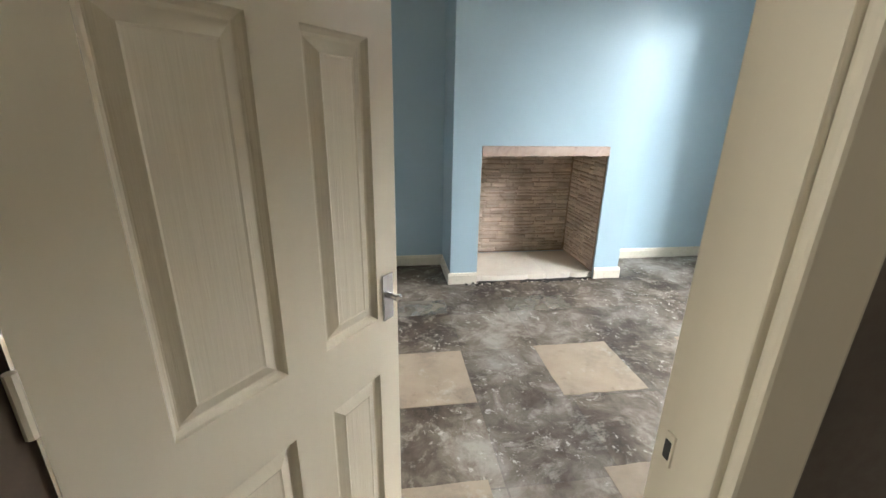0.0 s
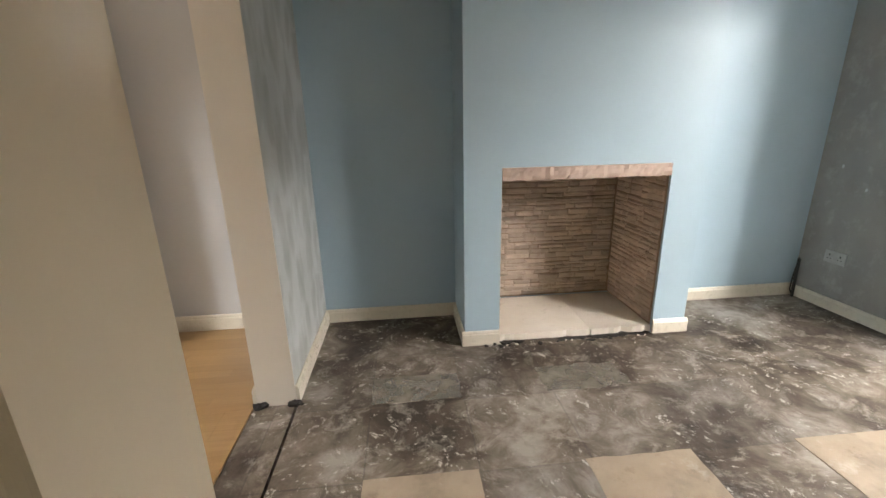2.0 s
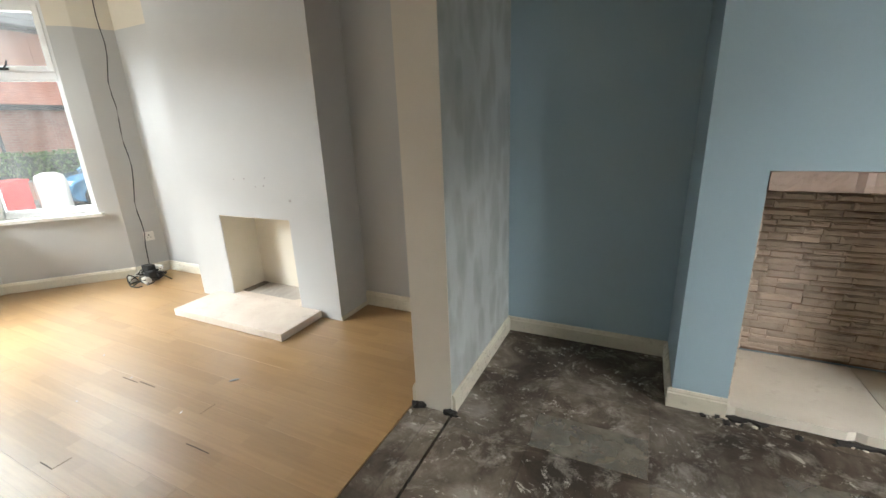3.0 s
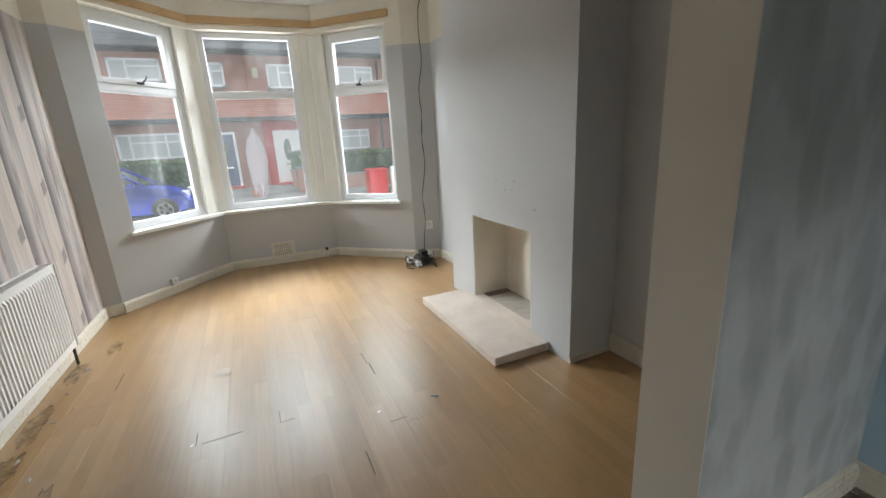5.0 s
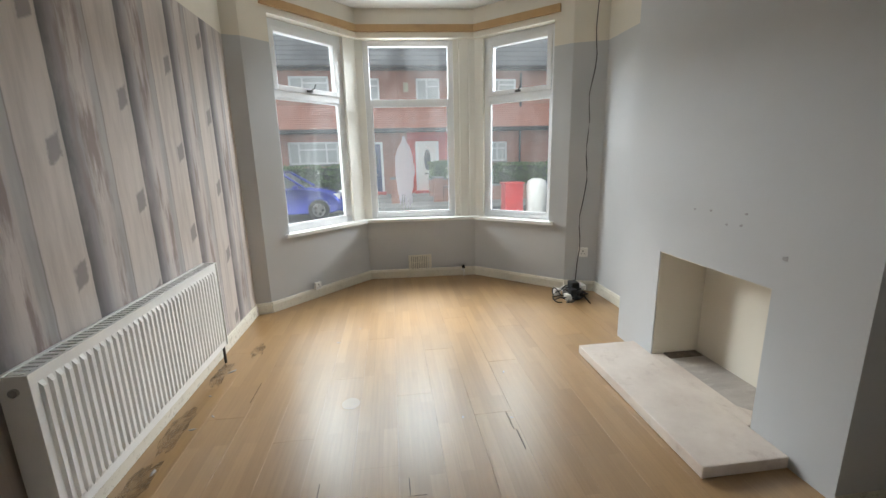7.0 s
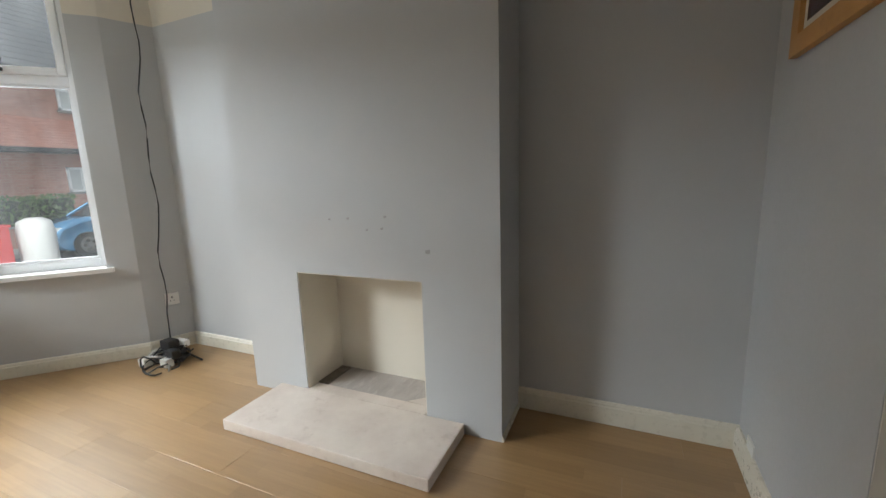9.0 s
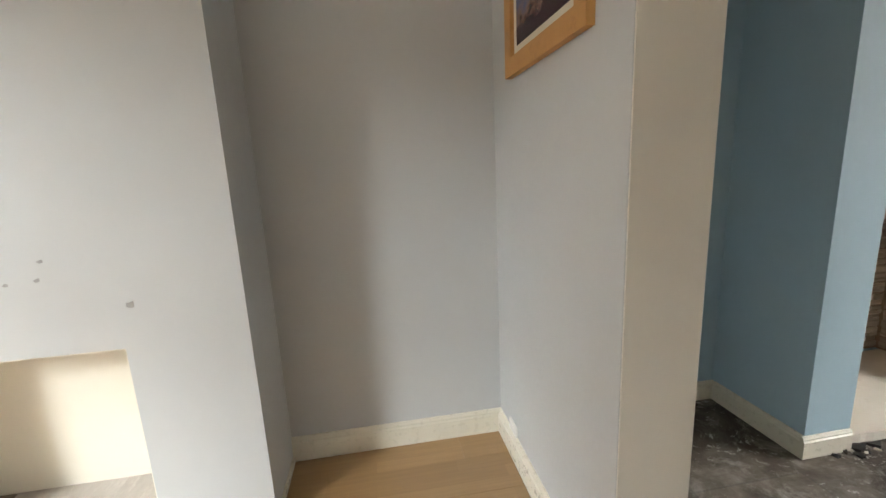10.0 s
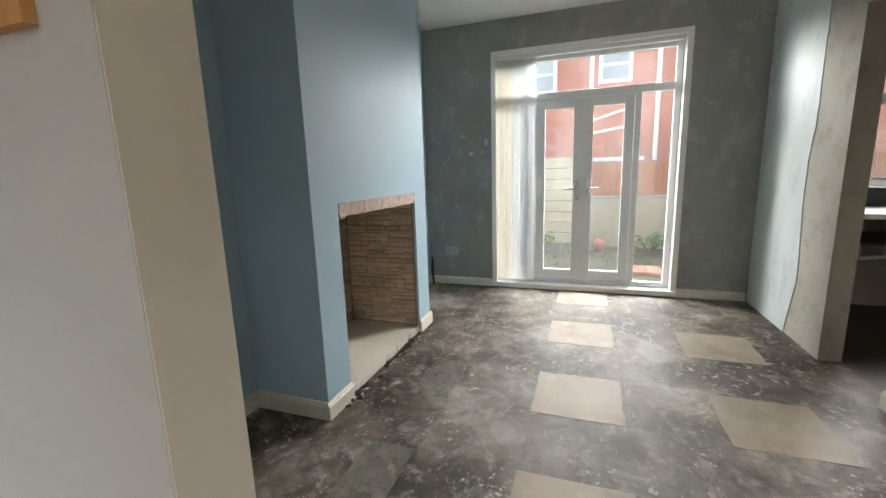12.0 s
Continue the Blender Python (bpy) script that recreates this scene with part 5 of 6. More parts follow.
for x, z, r in ((-1.395, 0.847, 0.022), (-1.609, 0.999, 0.012), (-1.814, 0.99, 0.014), (-1.71, 0.936, 0.010), (-1.628, 0.944, 0.013), (-1.924, 0.984, 0.010)):
    pts = [(r * (0.7 + 0.5 * noise.noise(Vector((a * 1.3, x * 8, z)))) * math.cos(a), 0.62 * r * (0.7 + 0.5 * noise.noise(Vector((a * 1.3, x * 8, 4)))) * math.sin(a)) for a in [2 * math.pi * i / 10 for i in range(10)]]
    ob = tagged(link("wall_scar", prism(pts, 0, 0.0015), M_SCUFF), "small dark plugged screw hole on the chimney breast", "wall mark", "screw holes on the chimney breast")
    ob.matrix_world = pose(x, FB[2], z, 90, 0, 15)

# litter on the laminate
random.seed(17)
for x, y, r, pale in ((-2.78, 2.16, 0.008, 0), (-2.19, 3.21, 0.008, 0), (-1.79, 2.89, 0.006, 0), (-1.166, 3.341, 0.018, 0), (-1.99, 2.34, 0.006, 0), (-1.36, 2.23, 0.006, 1), (-1.18, 3.05, 0.007, 1), (-1.46, 1.63, 0.012, 0), (-1.62, 1.53, 0.014, 0), (-1.75, 3.13, 0.006, 0), (-2.47, 1.55, 0.016, 0), (-2.0, 1.62, 0.009, 0), (-1.9, 1.56, 0.012, 0), (-2.2, 1.53, 0.011, 0), (-3.0, 2.3, 0.006, 0), (-0.8, 2.6, 0.008, 0)):
    ob = tagged(link("floor_litter", blob(r, 0.8, 1, (1.6, 0.6, 0.3), x * 5), M_PLASTIC if pale else M_SCUFF), "small scrap of debris on the laminate floor", "litter", "litter on the floor")
    ob.matrix_world = pose(x, y, r * 0.22, 0, 0, random.uniform(0, 180))

# ---- kitchen glimpsed through the opening ----
M_WORK = plain("white_worktop_edge", (0.72, 0.72, 0.70), 0.4, 0, 0.9, 12)
M_SOOT = plain("black_splashback", (0.012, 0.012, 0.012), 0.35)
kt = base("kitchen_counter", pose(0, 0, 0), "white-edged kitchen worktop on an open carcass coloured dark as shade", "kitchen counter")
part("worktop", boxes((3.1, 3.745, -1.55, 1.24, 0.81, 0.85), bevel=0.006), M_WORK, kt)
# carcass near black: the shade under the worktop put into its colour
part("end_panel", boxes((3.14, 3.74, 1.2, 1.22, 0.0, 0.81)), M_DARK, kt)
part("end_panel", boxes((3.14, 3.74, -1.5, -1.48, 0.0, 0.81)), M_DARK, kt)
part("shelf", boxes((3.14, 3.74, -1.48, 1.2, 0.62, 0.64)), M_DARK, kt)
part("splashback", boxes((3.725, 3.745, -1.55, 1.26, 0.852, 1.0)), M_SOOT, kt, "black splashback")
part("waste_pipe", tube([(3.6, 0.5, 0.78), (3.6, 0.5, 0.45), (3.6, 0.9, 0.42), (3.72, 1.1, 0.42)], 0.02, 10), M_PLASTIC, kt)
upvc_window("window_5", (3.75, 0.785), (3.75, -0.495), -0.09, 1.015, 2.045, 1.7, "white plastic kitchen window", False)

# ---- outdoors ----
def brick_mat(name, c1, c2, mortar, paint=0.0):
    m, n, l, b = material(name)
    g = n.new("ShaderNodeNewGeometry")
    sp = n.new("ShaderNodeSeparateXYZ")
    cb = n.new("ShaderNodeCombineXYZ")
    l.new(g.outputs["Position"], sp.inputs[0])
    l.new(sp.outputs["Y"], cb.inputs[0])
    l.new(sp.outputs["Z"], cb.inputs[1])
    br = n.new("ShaderNodeTexBrick")
    br.inputs["Scale"].default_value = 1.0
    br.inputs["Brick Width"].default_value, br.inputs["Row Height"].default_value, br.inputs["Mortar Size"].default_value = 0.225, 0.075, 0.008
    for k, c in (("Color1", c1), ("Color2", c2), ("Mortar", mortar)):
        br.inputs[k].default_value = (*c, 1)
    l.new(cb.outputs[0], br.inputs["Vector"])
    st = tex_noise(n, l, position(n, l), 0.9, 8, 0.65)
    col = mix(n, l, 0.6, br.outputs["Color"], ramp(n, l, st, [(0.3, grey(0.6)), (0.65, grey(1.0))]), "MULTIPLY")
    l.new(col, b.inputs["Base Color"])
    b.inputs["Roughness"].default_value = 0.85
    bump(n, l, b, br.outputs["Fac"], -0.4, 0.01)
    return m


M_BRICK = brick_mat("red_brick", (0.40, 0.185, 0.135), (0.48, 0.235, 0.175), (0.44, 0.32, 0.26))
M_REDPAINT = plain("red_masonry_paint", (0.52, 0.05, 0.035), 0.6, 0, 0.85, 3)
M_RENDER = brick_mat("red_painted_brick", (0.38, 0.125, 0.08), (0.43, 0.15, 0.10), (0.36, 0.125, 0.085))
M_SLATE = plain("grey_roof_tile", (0.15, 0.155, 0.165), 0.7, 0, 0.7, 5, 0.2)
M_CLAY = plain("clay_hanging_tile", (0.44, 0.205, 0.15), 0.75, 0, 0.75, 6, 0.2)
M_ASPHALT = plain("asphalt", (0.06, 0.06, 0.062), 0.85, 0, 0.7, 20, 0.3)
M_PAVING = plain("concrete_paving", (0.30, 0.29, 0.27), 0.85, 0, 0.8, 5, 0.2)
M_GUTTER = plain("black_gutter", (0.02, 0.02, 0.022), 0.4)
M_NET = plain("net_curtain", (0.55, 0.58, 0.58), 0.7, 0, 0.85, 2)
M_REARGLASS = plain("pale_reflecting_glass", (0.26, 0.30, 0.34), 0.12, 0, 0.85, 2)
M_DOORBLUE = plain("navy_door", (0.03, 0.05, 0.16), 0.35, 0, 0.9, 4)
M_LEAF = plain("hedge_leaf", (0.105, 0.195, 0.042), 0.6, 0, 0.55, 8)
M_LEAF2 = plain("shrub_leaf", (0.15, 0.27, 0.055), 0.5, 0, 0.6, 10)
M_TWIG = plain("twig_bark", (0.11, 0.075, 0.05), 0.85)
M_GRASS = plain("rough_grass", (0.095, 0.095, 0.05), 0.9, 0, 0.5, 6, 0.5)
M_CREAMF = plain("cream_fence_paint", (0.62, 0.58, 0.44), 0.7, 0, 0.85, 6, 0.1)
M_FENCE = plain("orange_fence_stain", (0.42, 0.12, 0.035), 0.75, 0, 0.75, 8, 0.1)
M_RENDERB = plain("buff_render", (0.40, 0.34, 0.26), 0.9, 0, 0.8, 5, 0.3)

gnd = bmesh.new()
gv = [gnd.verts.new(c) for c in ((-900, -900, -0.6), (900, -900, -0.6), (900, 900, -0.6), (-900, 900, -0.6))]
gnd.faces.new(gv)
structure(link("ground", gnd, M_PAVING), "open ground round the houses", "ground")
structure(link("road", boxes((-13.9, -8.2, -60, 60, -0.62, -0.42)), M_ASPHALT), "grey asphalt street", "road")
structure(link("pavement", boxes((-15.2, -13.95, -60, 60, -0.62, -0.31), (-8.15, -6.6, -60, 60, -0.62, -0.31)), M_PAVING), "concrete pavements along the street", "pavement")
structure(link("kerb", boxes((-13.95, -13.8, -60, 60, -0.62, -0.3), (-8.3, -8.15, -60, 60, -0.62, -0.3), bevel=0.02), plain("kerb_stone", (0.34, 0.33, 0.31), 0.8, 0, 0.8, 8)), "stone kerbs", "kerb")
structure(link("front_gardens", boxes((-17.0, -15.2, -60, 60, -0.62, -0.12), (-6.6, -4.75, -60, 60, -0.62, -0.3)), M_PAVING), "paved front gardens", "ground")

FX = -17.0


def stepped_slope(y0, y1, x_lo, z_lo, x_hi, z_hi, rows, lip=0.03):
    """Overlapping courses of tiles up a slope."""
    bm = bmesh.new()
    for i in range(rows):
        a, b2 = i / rows, (i + 1.15) / rows
        xa, za = x_lo + (x_hi - x_lo) * a, z_lo + (z_hi - z_lo) * a
        xb, zb = x_lo + (x_hi - x_lo) * b2, z_lo + (z_hi - z_lo) * b2
        add = [bm.verts.new(c) for c in ((xa, y0, za + lip), (xa, y1, za + lip), (xb, y1, zb), (xb, y0, zb), (xa, y0, za - 0.01), (xa, y1, za - 0.01))]
        bm.faces.new(add[:4])
        bm.faces.new((add[0], add[4], add[5], add[1]))
    return bm


def far_window(h, y0, y1, z0, z1, bars, x=FX):
    w = part("window", boxes((x, x + 0.05, y0, y1, z0, z0 + 0.07), (x, x + 0.05, y0, y1, z1 - 0.07, z1), (x, x + 0.05, y0, y0 + 0.07, z0, z1), (x, x + 0.05, y1 - 0.07, y1, z0, z1), *[(x, x + 0.045, b - 0.035, b + 0.035, z0, z1) for b in bars], (x, x + 0.04, min(bars[:1] + [y1 - 0.3]), y1, z0 + (z1 - z0) * 0.62, z0 + (z1 - z0) * 0.62 + 0.06)), M_UPVC, h)
    part("pane", boxes((x + 0.01, x + 0.02, y0 + 0.06, y1 - 0.06, z0 + 0.06, z1 - 0.06)), M_NET, w)
    part("sill", boxes((x, x + 0.09, y0 - 0.05, y1 + 0.05, z0 - 0.07, z0)), M_PAVING, w)
    return w


def terrace_house(y0, y1, ups, downs, door_y, door_mat, red=None, label="red brick terraced house with a grey tiled roof"):
    h = base("house", pose(0, 0, 0), label, "house", "terraced houses across the street")
    part("wall", boxes((FX - 8.6, FX, y0 + 0.003, y1 - 0.003, -0.3, 4.72)), M_BRICK, h)
    rf = part("roof", stepped_slope(y0, y1, FX + 0.35, 4.70, FX - 4.3, 9.4, 22), M_SLATE, h)
    part("roof", stepped_slope(y0, y1, FX - 8.9, 4.72, FX - 4.3, 9.4, 8), M_SLATE, h)
    part("gutter", tube([(FX + 0.38, y0, 4.66), (FX + 0.38, y1, 4.66)], 0.06, 8), M_GUTTER, h)
    part("soffit", boxes((FX, FX + 0.34, y0, y1, 4.58, 4.68)), M_GUTTER, h)
    part("tile_hanging", stepped_slope(y0, y1, FX + 0.62, 2.42, FX + 0.01, 3.32, 11, 0.02), M_CLAY, h, "sloping band of clay tiles")
    part("fascia", boxes((FX + 0.02, FX + 0.63, y0, y1, 2.28, 2.41)), M_GUTTER, h)
    for a in ups:
        far_window(h, *a)
    for a in downs:
        far_window(h, *a)
    if red:
        part("painted_wall", boxes((FX, FX + 0.012, red[0], red[1], -0.15, 2.28)), M_REDPAINT, h)
    d0, d1 = door_y
    dr = part("door", boxes((FX + 0.01, FX + 0.05, d0, d1, -0.02, 1.85), bevel=0.005), door_mat, h)
    part("door_frame", boxes((FX + 0.013, FX + 0.06, d0 - 0.09, d0, -0.05, 1.93), (FX + 0.013, FX + 0.06, d1, d1 + 0.09, -0.05, 1.93), (FX + 0.013, FX + 0.06, d0, d1, 1.85, 1.93)), M_UPVC, dr)
    ov = bmesh.new()
    add_prism(ov, [(0.13 * math.cos(a) + (d0 + d1) / 2, 0.42 * math.sin(a) + 1.2) for a in [2 * math.pi * i / 18 for i in range(18)]], 0, 0.02)
    og = part("door_glass", ov, plain("dark_door_glass", (0.05, 0.06, 0.07), 0.15), dr)
    og.matrix_basis = Matrix(((0, 0, 1, FX + 0.05), (1, 0, 0, 0), (0, 1, 0, 0), (0, 0, 0, 1)))
    part("letter_box", boxes((FX + 0.05, FX + 0.06, (d0 + d1) / 2 - 0.13, (d0 + d1) / 2 + 0.13, 0.62, 0.68)), M_SILVER, dr)
    part("step", boxes((FX, FX + 0.45, d0 - 0.15, d1 + 0.15, -0.12, -0.02), bevel=0.01), M_REDPAINT if red or door_mat == M_DOORBLUE else M_PAVING, h)
    return h


terrace_house(-3.3, 3.02, [(-1.05, 0.42, 3.68, 4.38, [-0.55]), (1.66, 2.32, 3.5, 4.3, [1.9])], [(-1.3, 0.6, 1.12, 1.98, [-0.9, 0.15])], (1.70, 2.24), M_DOORBLUE)
terrace_house(3.02, 9.35, [(3.74, 4.66, 3.44, 4.29, [4.15]), (6.36, 7.75, 3.62, 4.27, [7.05])], [(5.5, 7.4, 1.08, 1.86, [5.9, 7.0])], (3.72, 4.48), M_WHITE, (3.3, 4.95))
terrace_house(9.35, 15.7, [(10.0, 11.4, 3.62, 4.27, [10.7]), (13.6, 14.5, 3.44, 4.29, [14.0])], [(9.9, 11.7, 1.08, 1.86, [10.3, 11.3])], (13.7, 14.4), M_DOORBLUE)
terrace_house(-9.6, -3.3, [(-5.2, -4.2, 3.5, 4.3, [-4.8]), (-8.3, -6.9, 3.65, 4.35, [-7.5])], [(-8.4, -6.6, 1.12, 1.98, [-8.0, -7.0])], (-5.0, -4.3), M_WHITE)
ab = tagged(link("alarm_box", boxes((FX, FX + 0.09, 3.24, 3.44, 3.8, 4.14), bevel=0.015), M_CREAMF), "cream alarm box on the brick front", "alarm box")
dp = base("downpipe", pose(FX + 0.06, 7.95, -0.12), "black downpipe on the brick front", "downpipe")
part("pipe", tube([(0, 0, 0), (0, 0, 4.6)], 0.045, 8), M_GUTTER, dp)


def leaf_cloud(count, size, sample, seed):
    rnd = random.Random(seed)
    vs, fs = [], []
    for _ in range(count):
        c = Vector(sample(rnd))
        q = Euler((rnd.uniform(0, 6.3), rnd.uniform(0, 6.3), rnd.uniform(0, 6.3))).to_matrix()
        s = size * rnd.uniform(0.6, 1.4)
        i = len(vs)
        for p in ((-s, 0, 0), (0, -s * 0.45, 0.1 * s), (s, 0, 0), (0, s * 0.45, 0.1 * s)):
            vs.append(tuple(c + q @ Vector(p)))
        fs.append((i, i + 1, i + 2, i + 3))
    me = bpy.data.meshes.new("foliage")
    me.from_pydata(vs, [], fs)
    return me


def hedge(x, y0, y1, top, deep=0.55, count=2600, seed=1, bottom=-0.1):
    h = base("hedge", pose(x, (y0 + y1) / 2, bottom), "clipped green hedge on the front boundary", "hedge", "front hedges")
    L = y1 - y0
    def sample(r):
        f = r.random()
        px, py, pz = r.uniform(-deep / 2, deep / 2), r.uniform(-L / 2, L / 2), r.uniform(0.05, top - bottom)
        if f < 0.55:
            px = deep / 2 * r.uniform(0.75, 1.05)
        elif f < 0.8:
            pz = (top - bottom) * r.uniform(0.92, 1.03)
        bulge = 0.08 * noise.noise(Vector((py * 1.7, pz * 2, seed)))
        return (px + bulge, py, pz + bulge * 0.6)
    me = leaf_cloud(count, 0.05, sample, seed)
    me.materials.append(M_LEAF)
    ob = new("foliage", me)
    ob.parent = h
    tagged(ob, kind="stuff")
    # near-black box inside the leaves: the hedge's shaded depth put in as colour
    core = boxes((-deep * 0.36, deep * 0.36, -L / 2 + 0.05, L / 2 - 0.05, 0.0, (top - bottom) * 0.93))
    part("shade_core", core, plain("hedge_shade", (0.02, 0.035, 0.012), 0.9), h)
    return h


hedge(-15.45, -3.2, 1.35, 1.08, seed=2)
hedge(-15.45, 5.2, 9.2, 1.0, seed=3)
hedge(-15.42, 4.0, 4.72, 1.12, count=1000, seed=4, bottom=0.5)
pier = base("garden_wall", pose(-15.42, 4.36, -0.31), "low brown brick garden wall under a hedge", "garden wall")
part("wall", boxes((-0.2, 0.2, -0.36, 0.36, 0, 0.78)), M_BRICK, pier)
part("coping", boxes((-0.23, 0.23, -0.39, 0.39, 0.78, 0.83), bevel=0.01), M_PAVING, pier)
bwl = base("garden_wall", pose(0, 0, 0), "low red brick garden wall along the pavement", "garden wall")
part("brickwork", boxes((-15.2, -15.05, -3.3, 1.5, -0.31, 0.1), (-15.2, -15.05, 4.5, 9.3, -0.31, 0.2)), M_BRICK, bwl)
part("coping", boxes((-15.23, -15.02, -3.3, 1.5, 0.1, 0.15), (-15.23, -15.02, 4.5, 9.3, 0.2, 0.25), bevel=0.01), M_PAVING, bwl)
for yy in (2.75, 4.3):
    gp = base("gate_post", pose(-15.12, yy, -0.31), "red brick gate post by the front path", "gate post", "gate posts")
    part("pier", boxes((-0.17, 0.17, -0.17, 0.17, 0, 0.85)), M_BRICK, gp)
    part("cap", boxes((-0.2, 0.2, -0.2, 0.2, 0.85, 0.92), bevel=0.01), M_PAVING, gp)


def car(label, paint, x, y, turn, name="car"):
    """A small hatchback, nose along +x before the turn."""
    c = base(name, pose(x, y, -0.42, 0, 0, turn), label, "car", "parked cars")
    bm = bmesh.new()
    prof = [(-1.82, 0.32), (-1.86, 0.55), (-1.80, 0.86), (-1.6, 0.93), (0.72, 0.93), (1.35, 0.84), (1.72, 0.70), (1.84, 0.5), (1.80, 0.28), (1.55, 0.2), (-1.6, 0.2)]
    rings = []
    for wy, k in ((-0.80, 0.93), (-0.84, 1.0), (0.84, 1.0), (0.80, 0.93)):
        rings.append([bm.verts.new((px * (k if abs(px) > 1.5 else 1), wy, 0.2 + (pz - 0.2) * (k if pz > 0.5 else 1))) for px, pz in prof])
    for a, b2 in zip(rings, rings[1:]):
        for i in range(len(prof)):
            j = (i + 1) % len(prof)
            bm.faces.new((a[i], a[j], b2[j], b2[i]))
    bm.faces.new(rings[0][::-1]), bm.faces.new(rings[-1])
    bmesh.ops.bevel(bm, geom=list(bm.edges), offset=0.03, segments=2, affect="EDGES")
    part("body", bm, paint, c, smooth=True)
    gl = bmesh.new()
    lo = [gl.verts.new(p) for p in ((-1.62, -0.74, 0.92), (0.85, -0.74, 0.92), (0.85, 0.74, 0.92), (-1.62, 0.74, 0.92))]
    hi = [gl.verts.new(p) for p in ((-1.38, -0.58, 1.36), (0.18, -0.58, 1.36), (0.18, 0.58, 1.36), (-1.38, 0.58, 1.36))]
    gl.faces.new(hi)
    for i in range(4):
        gl.faces.new((lo[i], lo[(i + 1) % 4], hi[(i + 1) % 4], hi[i]))
    part("windows", gl, M_CARGLASS, c)
    rf = boxes((-1.45, 0.22, -0.6, 0.6, 1.345, 1.40), bevel=0.03)
    part("roof", rf, paint, c)
    for s in (-1, 1):
        pl_ = bmesh.new()
        for p, q in (((-1.64, s * 0.75, 0.92), (-1.40, s * 0.59, 1.37)), ((-0.45, s * 0.75, 0.92), (-0.5, s * 0.59, 1.37)), ((0.87, s * 0.75, 0.92), (0.19, s * 0.59, 1.37))):
            add_tube(pl_, [p, q], 0.03, 6)
        part("pillars", pl_, paint, c)
        part("mirror", boxes((0.55, 0.7, s * 0.86 - 0.08, s * 0.86 + 0.08, 0.9, 1.02), bevel=0.02), paint, c)
        part("headlight", boxes((1.62, 1.80, s * 0.62 - 0.13, s * 0.62 + 0.13, 0.58, 0.74), bevel=0.03), M_PLASTIC, c)
        part("tail_light", boxes((-1.87, -1.78, s * 0.68 - 0.08, s * 0.68 + 0.08, 0.6, 0.85), bevel=0.02), M_REDPAINT, c)
        for wx in (-1.2, 1.22):
            w = part("wheel", tube([(wx, s * 0.62, 0.3), (wx, s * 0.86, 0.3)], 0.3, 20), M_BLACK, c)
            part("rim", tube([(wx, s * 0.84, 0.3), (wx, s * 0.872, 0.3)], [0.2, 0.19], 16), M_SILVER, w)
            for k in range(5):
                a = 2 * math.pi * k / 5
                part("spoke_gap", tube([(wx + 0.11 * math.cos(a), s * 0.865, 0.3 + 0.11 * math.sin(a)), (wx + 0.11 * math.cos(a), s * 0.876, 0.3 + 0.11 * math.sin(a))], 0.045, 8), M_BLACK, w)
    part("bumper", boxes((1.78, 1.9, -0.74, 0.74, 0.24, 0.42), bevel=0.03), paint, c)
    part("number_plate", boxes((1.9, 1.905, -0.26, 0.26, 0.34, 0.45)), M_PLASTIC, c)
    return c


M_CARGLASS = plain("tinted_car_glass", (0.03, 0.04, 0.05), 0.06, 0, 0.9, 3)
M_CARBLUE = plain("bright_blue_car_paint", (0.035, 0.06, 0.42), 0.2, 0.3, 0.95, 2)
M_CARSKY = plain("light_blue_car_paint", (0.12, 0.30, 0.50), 0.2, 0.3, 0.95, 2)
M_REDP = plain("red_plastic", (0.55, 0.03, 0.03), 0.4, 0, 0.9, 5)
car("bright blue hatchback parked at the far kerb", M_CARBLUE, -12.95, -0.72, 90)
car("light blue hatchback parked at the far kerb", M_CARSKY, -12.9, 9.1, -90)
rb = base("wheeled_bin", pose(-11.6, 6.05, -0.42), "red plastic bin standing at the roadside", "bin")
part("body", add_prism(bmesh.new(), [(-0.24, -0.26), (0.24, -0.26), (0.24, 0.26), (-0.24, 0.26)], 0.06, 0.9), M_REDP, rb)
part("lid", boxes((-0.27, 0.27, -0.29, 0.29, 0.9, 0.96), bevel=0.015), M_REDP, rb)
part("wheel", tube([(-0.2, -0.28, 0.07), (-0.2, 0.28, 0.07)], 0.07, 10), M_BLACK, rb)
wb = base("water_butt", pose(-11.5, 6.75, -0.42), "white rounded plastic drum at the roadside", "drum")
part("body", tube([(0, 0, 0), (0, 0, 0.05), (0, 0, 0.8), (0, 0, 0.98), (0, 0, 1.05)], [0.26, 0.29, 0.3, 0.26, 0.12], 18), M_PLASTIC, wb, smooth=True)

# rear garden
structure(link("garden_ground", boxes((4.6, 8.3, -8, 12, -0.62, -0.3), (8.3, 30, -30, 30, -0.62, -0.35)), M_GRASS), "rough weedy garden ground", "ground")
structure(link("patio", boxes((3.98, 4.75, 1.0, 4.6, -0.34, -0.24), bevel=0.01), M_PAVING), "concrete step outside the french doors", "patio")
grass_me = leaf_cloud(2400, 0.022, lambda r: (r.uniform(4.8, 8.1), r.uniform(-1.5, 6.5), -0.3 + abs(r.gauss(0, 0.045))), 77)
grass_me.materials.append(plain("grass_blade", (0.13, 0.165, 0.06), 0.8, 0, 0.5, 9))
tagged(new("grass", grass_me), "sparse weedy grass in the yard", "grass", kind="stuff")
hr = base("house", pose(0, 0, 0), "red painted house behind the back gardens", "house")
part("wall", boxes((12.0, 19.0, -12, 14, -0.35, 5.6)), M_RENDER, hr)
part("roof", stepped_slope(-12, 14, 11.7, 5.58, 15.6, 7.9, 14), M_SLATE, hr)
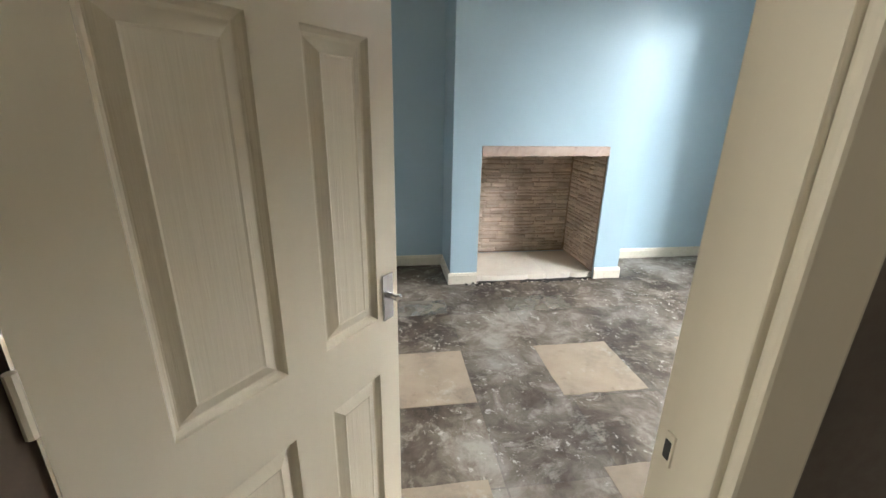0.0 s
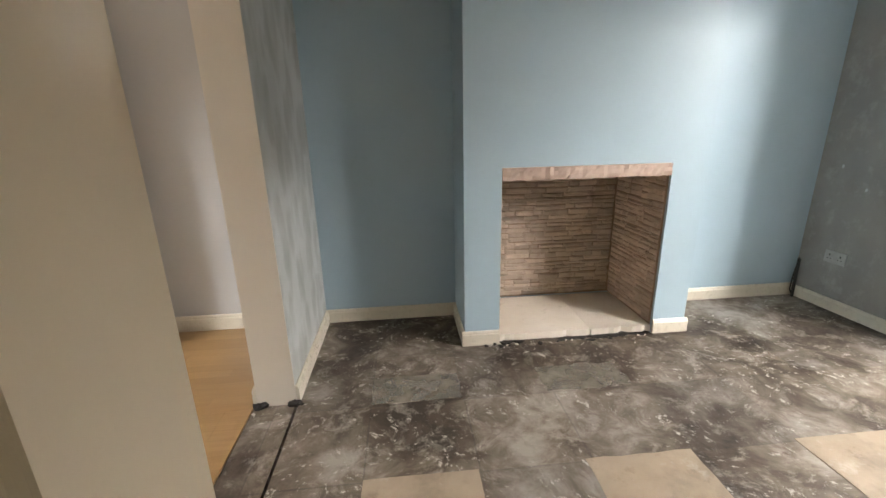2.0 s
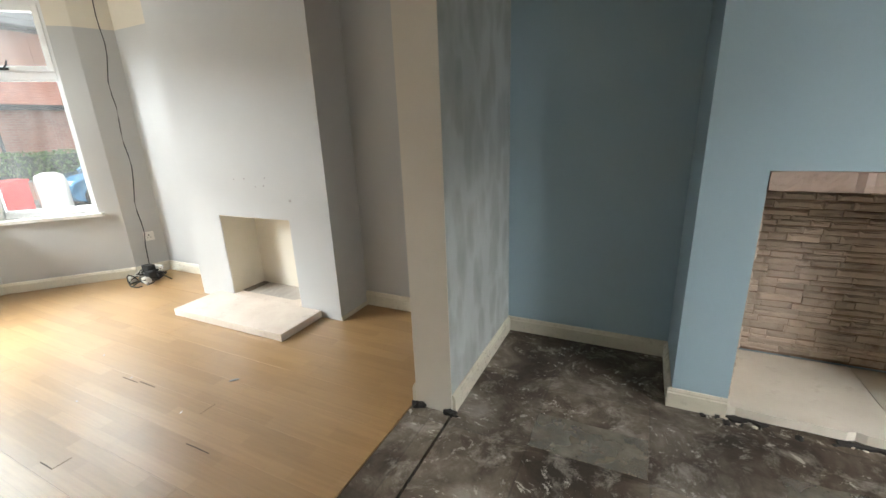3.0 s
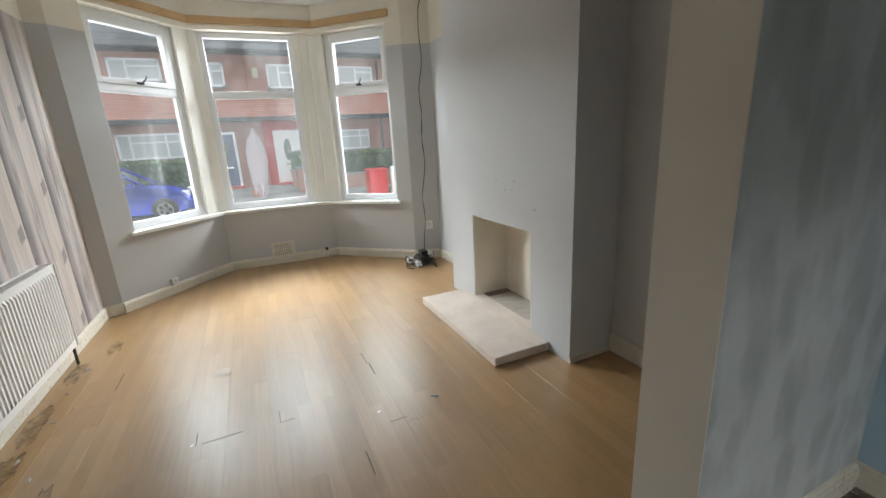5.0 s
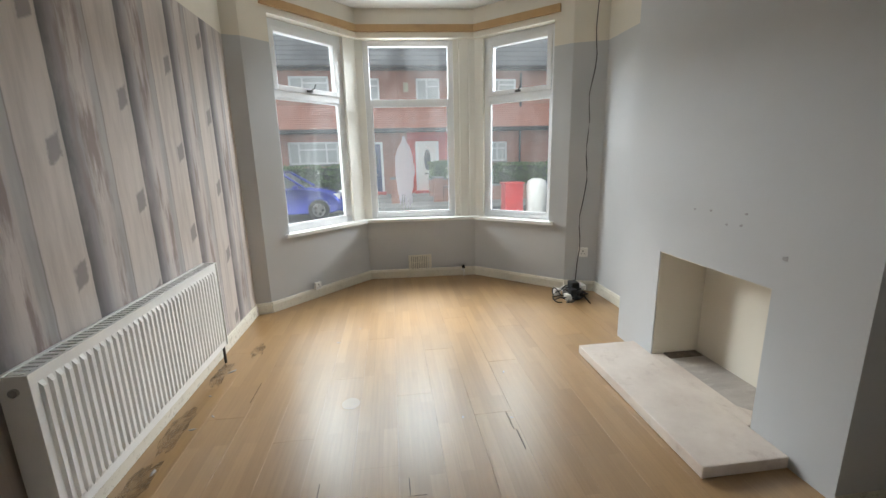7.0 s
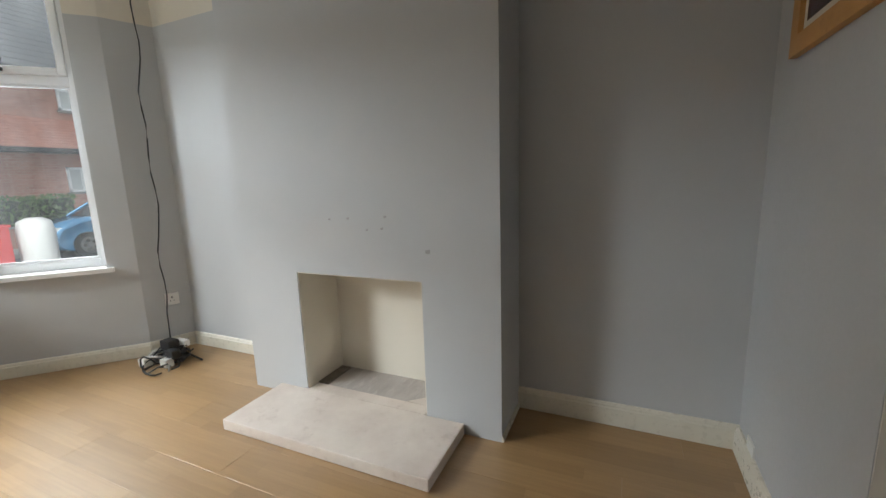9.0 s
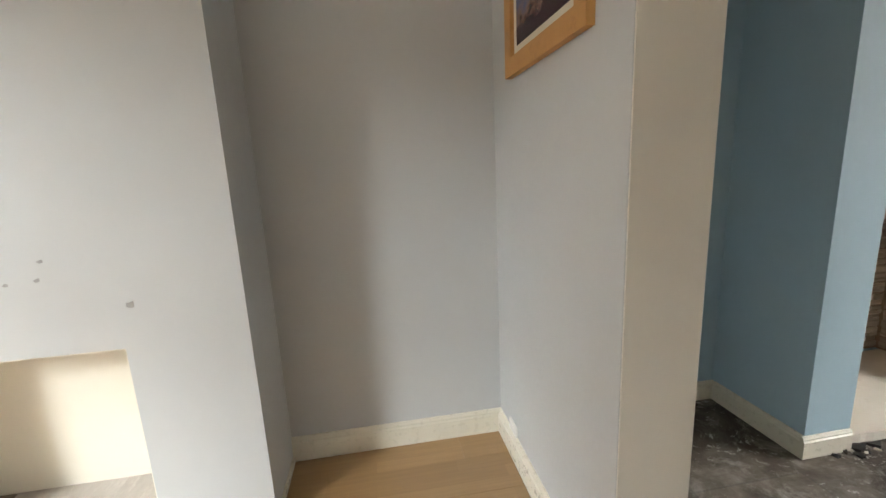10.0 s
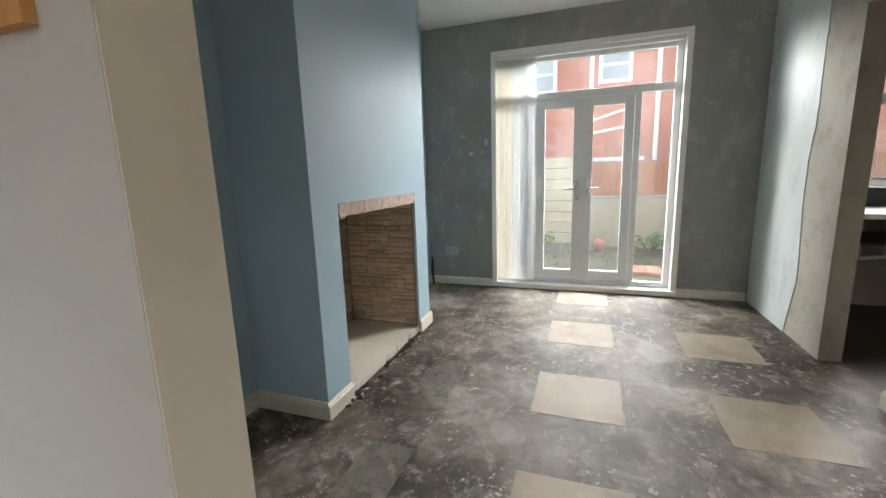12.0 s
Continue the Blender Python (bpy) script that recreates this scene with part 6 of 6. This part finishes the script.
part("gutter", tube([(11.9, -12, 5.52), (11.9, 14, 5.52)], 0.06, 8), M_UPVC, hr)
for yy, z0, z1 in ((4.12, 3.35, 4.4), (2.18, 3.5, 4.45), (-1.2, 3.4, 4.4), (-4.0, 3.4, 4.4), (6.6, 3.4, 4.4), (0.2, 0.9, 2.0)):
    w = part("window", boxes((11.94, 12.0, yy - 0.42, yy + 0.42, z0, z0 + 0.09), (11.94, 12.0, yy - 0.42, yy + 0.42, z1 - 0.09, z1), (11.94, 12.0, yy - 0.42, yy - 0.33, z0 + 0.09, z1 - 0.09), (11.94, 12.0, yy + 0.33, yy + 0.42, z0 + 0.09, z1 - 0.09), (11.95, 12.0, yy - 0.33, yy + 0.33, (z0 + z1) / 2 - 0.03, (z0 + z1) / 2 + 0.03)), M_UPVC, hr)
    part("pane", boxes((11.97, 11.99, yy - 0.33, yy + 0.33, z0 + 0.09, z1 - 0.09)), M_REARGLASS, w)
for yy in (2.78, 1.12):
    part("downpipe", tube([(11.93, yy, 0.9 if yy < 2 else 2.6), (11.93, yy, 5.5)], 0.06, 8), M_UPVC, hr)
part("waste_pipe", tube([(11.94, 2.7, 2.55), (11.94, 1.9, 2.78)], 0.035, 8), M_UPVC, hr)
part("waste_pipe", tube([(11.94, 2.75, 2.2), (11.94, 1.8, 2.34)], 0.035, 8), M_UPVC, hr)
lean = base("lean_to_roof", pose(10.9, 2.35, -0.35), "low white-edged outhouse behind the fence", "outhouse")
part("wall", boxes((-0.5, 1.05, -0.7, 0.7, 0, 1.75)), M_RENDERB, lean)
part("roof", boxes((-0.6, 1.08, -0.8, 0.8, 1.75, 1.84), bevel=0.01), M_UPVC, lean)
cf = base("fence", pose(8.0, 0, -0.32), "cream painted timber fence panels", "fence", "garden fences")
for k in range(9):
    yy = 3.02 + k * 0.9
    part("post", boxes((-0.045, 0.045, yy - 0.045, yy + 0.045, 0, 1.85), bevel=0.006), M_CREAMF, cf)
    for r in range(8):
        part("rail", boxes((-0.018, 0.012, yy + 0.046, yy + 0.854, 0.08 + r * 0.215, 0.28 + r * 0.215), bevel=0.005), M_CREAMF, cf)
of = base("fence", pose(8.0, 0, 0.0), "orange-stained timber fence on a buff rendered wall", "fence", "garden fences")
part("plinth_wall", boxes((-0.08, 0.08, -6.0, 2.97, -0.32, 0.66)), M_RENDERB, of)
part("coping", boxes((-0.1, 0.1, -6.0, 2.97, 0.66, 0.70), bevel=0.01), M_PAVING, of)
for k in range(50):
    part("board", boxes((-0.012, 0.012, 2.95 - (k + 1) * 0.122, 2.95 - k * 0.122 - 0.006, 0.70, 1.34 + 0.012 * math.sin(k * 2.1))), M_FENCE, of)
part("rail", boxes((0.012, 0.05, -3.1, 2.95, 1.1, 1.16)), M_FENCE, of)
nf = base("fence", pose(0, 4.75, -0.32), "cream painted side fence of the yard", "fence", "garden fences")
for k in range(5):
    xx = 3.98 + k * 0.98
    part("post", boxes((xx - 0.04, xx + 0.04, -0.04, 0.04, 0, 1.75)), M_CREAMF, nf)
    if k < 4:
        for r in range(7):
            part("rail", boxes((xx + 0.041, xx + 0.939, -0.015, 0.015, 0.1 + r * 0.23, 0.31 + r * 0.23)), M_CREAMF, nf)


def shrub(x, y, z, r, top, count, seed, leaf, label):
    s = base("shrub", pose(x, y, z), label, "shrub", "garden shrubs")
    rnd = random.Random(seed)
    tw = bmesh.new()
    tips = []
    for k in range(9):
        a, b2 = rnd.uniform(0, 6.28), rnd.uniform(0.3, 1.0)
        tip = Vector((r * b2 * math.cos(a), r * b2 * math.sin(a), top * rnd.uniform(0.55, 1.0)))
        mid = tip * 0.5 + Vector((rnd.uniform(-0.06, 0.06), rnd.uniform(-0.06, 0.06), 0.06))
        add_tube(tw, [(0.02 * math.cos(a), 0.02 * math.sin(a), 0), mid, tip], [0.014, 0.009, 0.004], 5)
        tips += [mid, tip, mid * 0.5 + tip * 0.5]
    part("stems", tw, M_TWIG, s)
    def sample(q):
        t = q.choice(tips)
        return (t.x + q.gauss(0, r * 0.22), t.y + q.gauss(0, r * 0.22), max(0.03, t.z + q.gauss(0, top * 0.1)))
    me = leaf_cloud(count, leaf, sample, seed)
    me.materials.append(M_LEAF2)
    ob = new("foliage", me)
    ob.parent = s
    tagged(ob, kind="stuff")
    return s


shrub(5.9, 4.1, -0.3, 0.6, 1.75, 420, 5, 0.075, "leafy green shrub beside the yard fence")
shrub(7.5, 1.7, -0.3, 0.35, 0.32, 260, 6, 0.05, "low bright green weeds by the wall")
shrub(7.0, 3.6, -0.3, 0.4, 0.4, 260, 7, 0.04, "low straggling weeds in the yard")
pk = tagged(link("play_ball", blob(0.11, 0.0, 3), plain("pink_plastic", (0.62, 0.22, 0.2), 0.5, 0, 0.9, 6), smooth=True), "faded pink plastic ball on the grass", "ball")
pk.matrix_world = pose(7.6, 2.56, -0.2)
mt = tagged(link("paving_brick_patch", boxes((5.65, 6.1, 1.75, 2.15, -0.3, -0.24), bevel=0.01), M_BRICK), "flat patch of red brick paving in the yard", "paving")
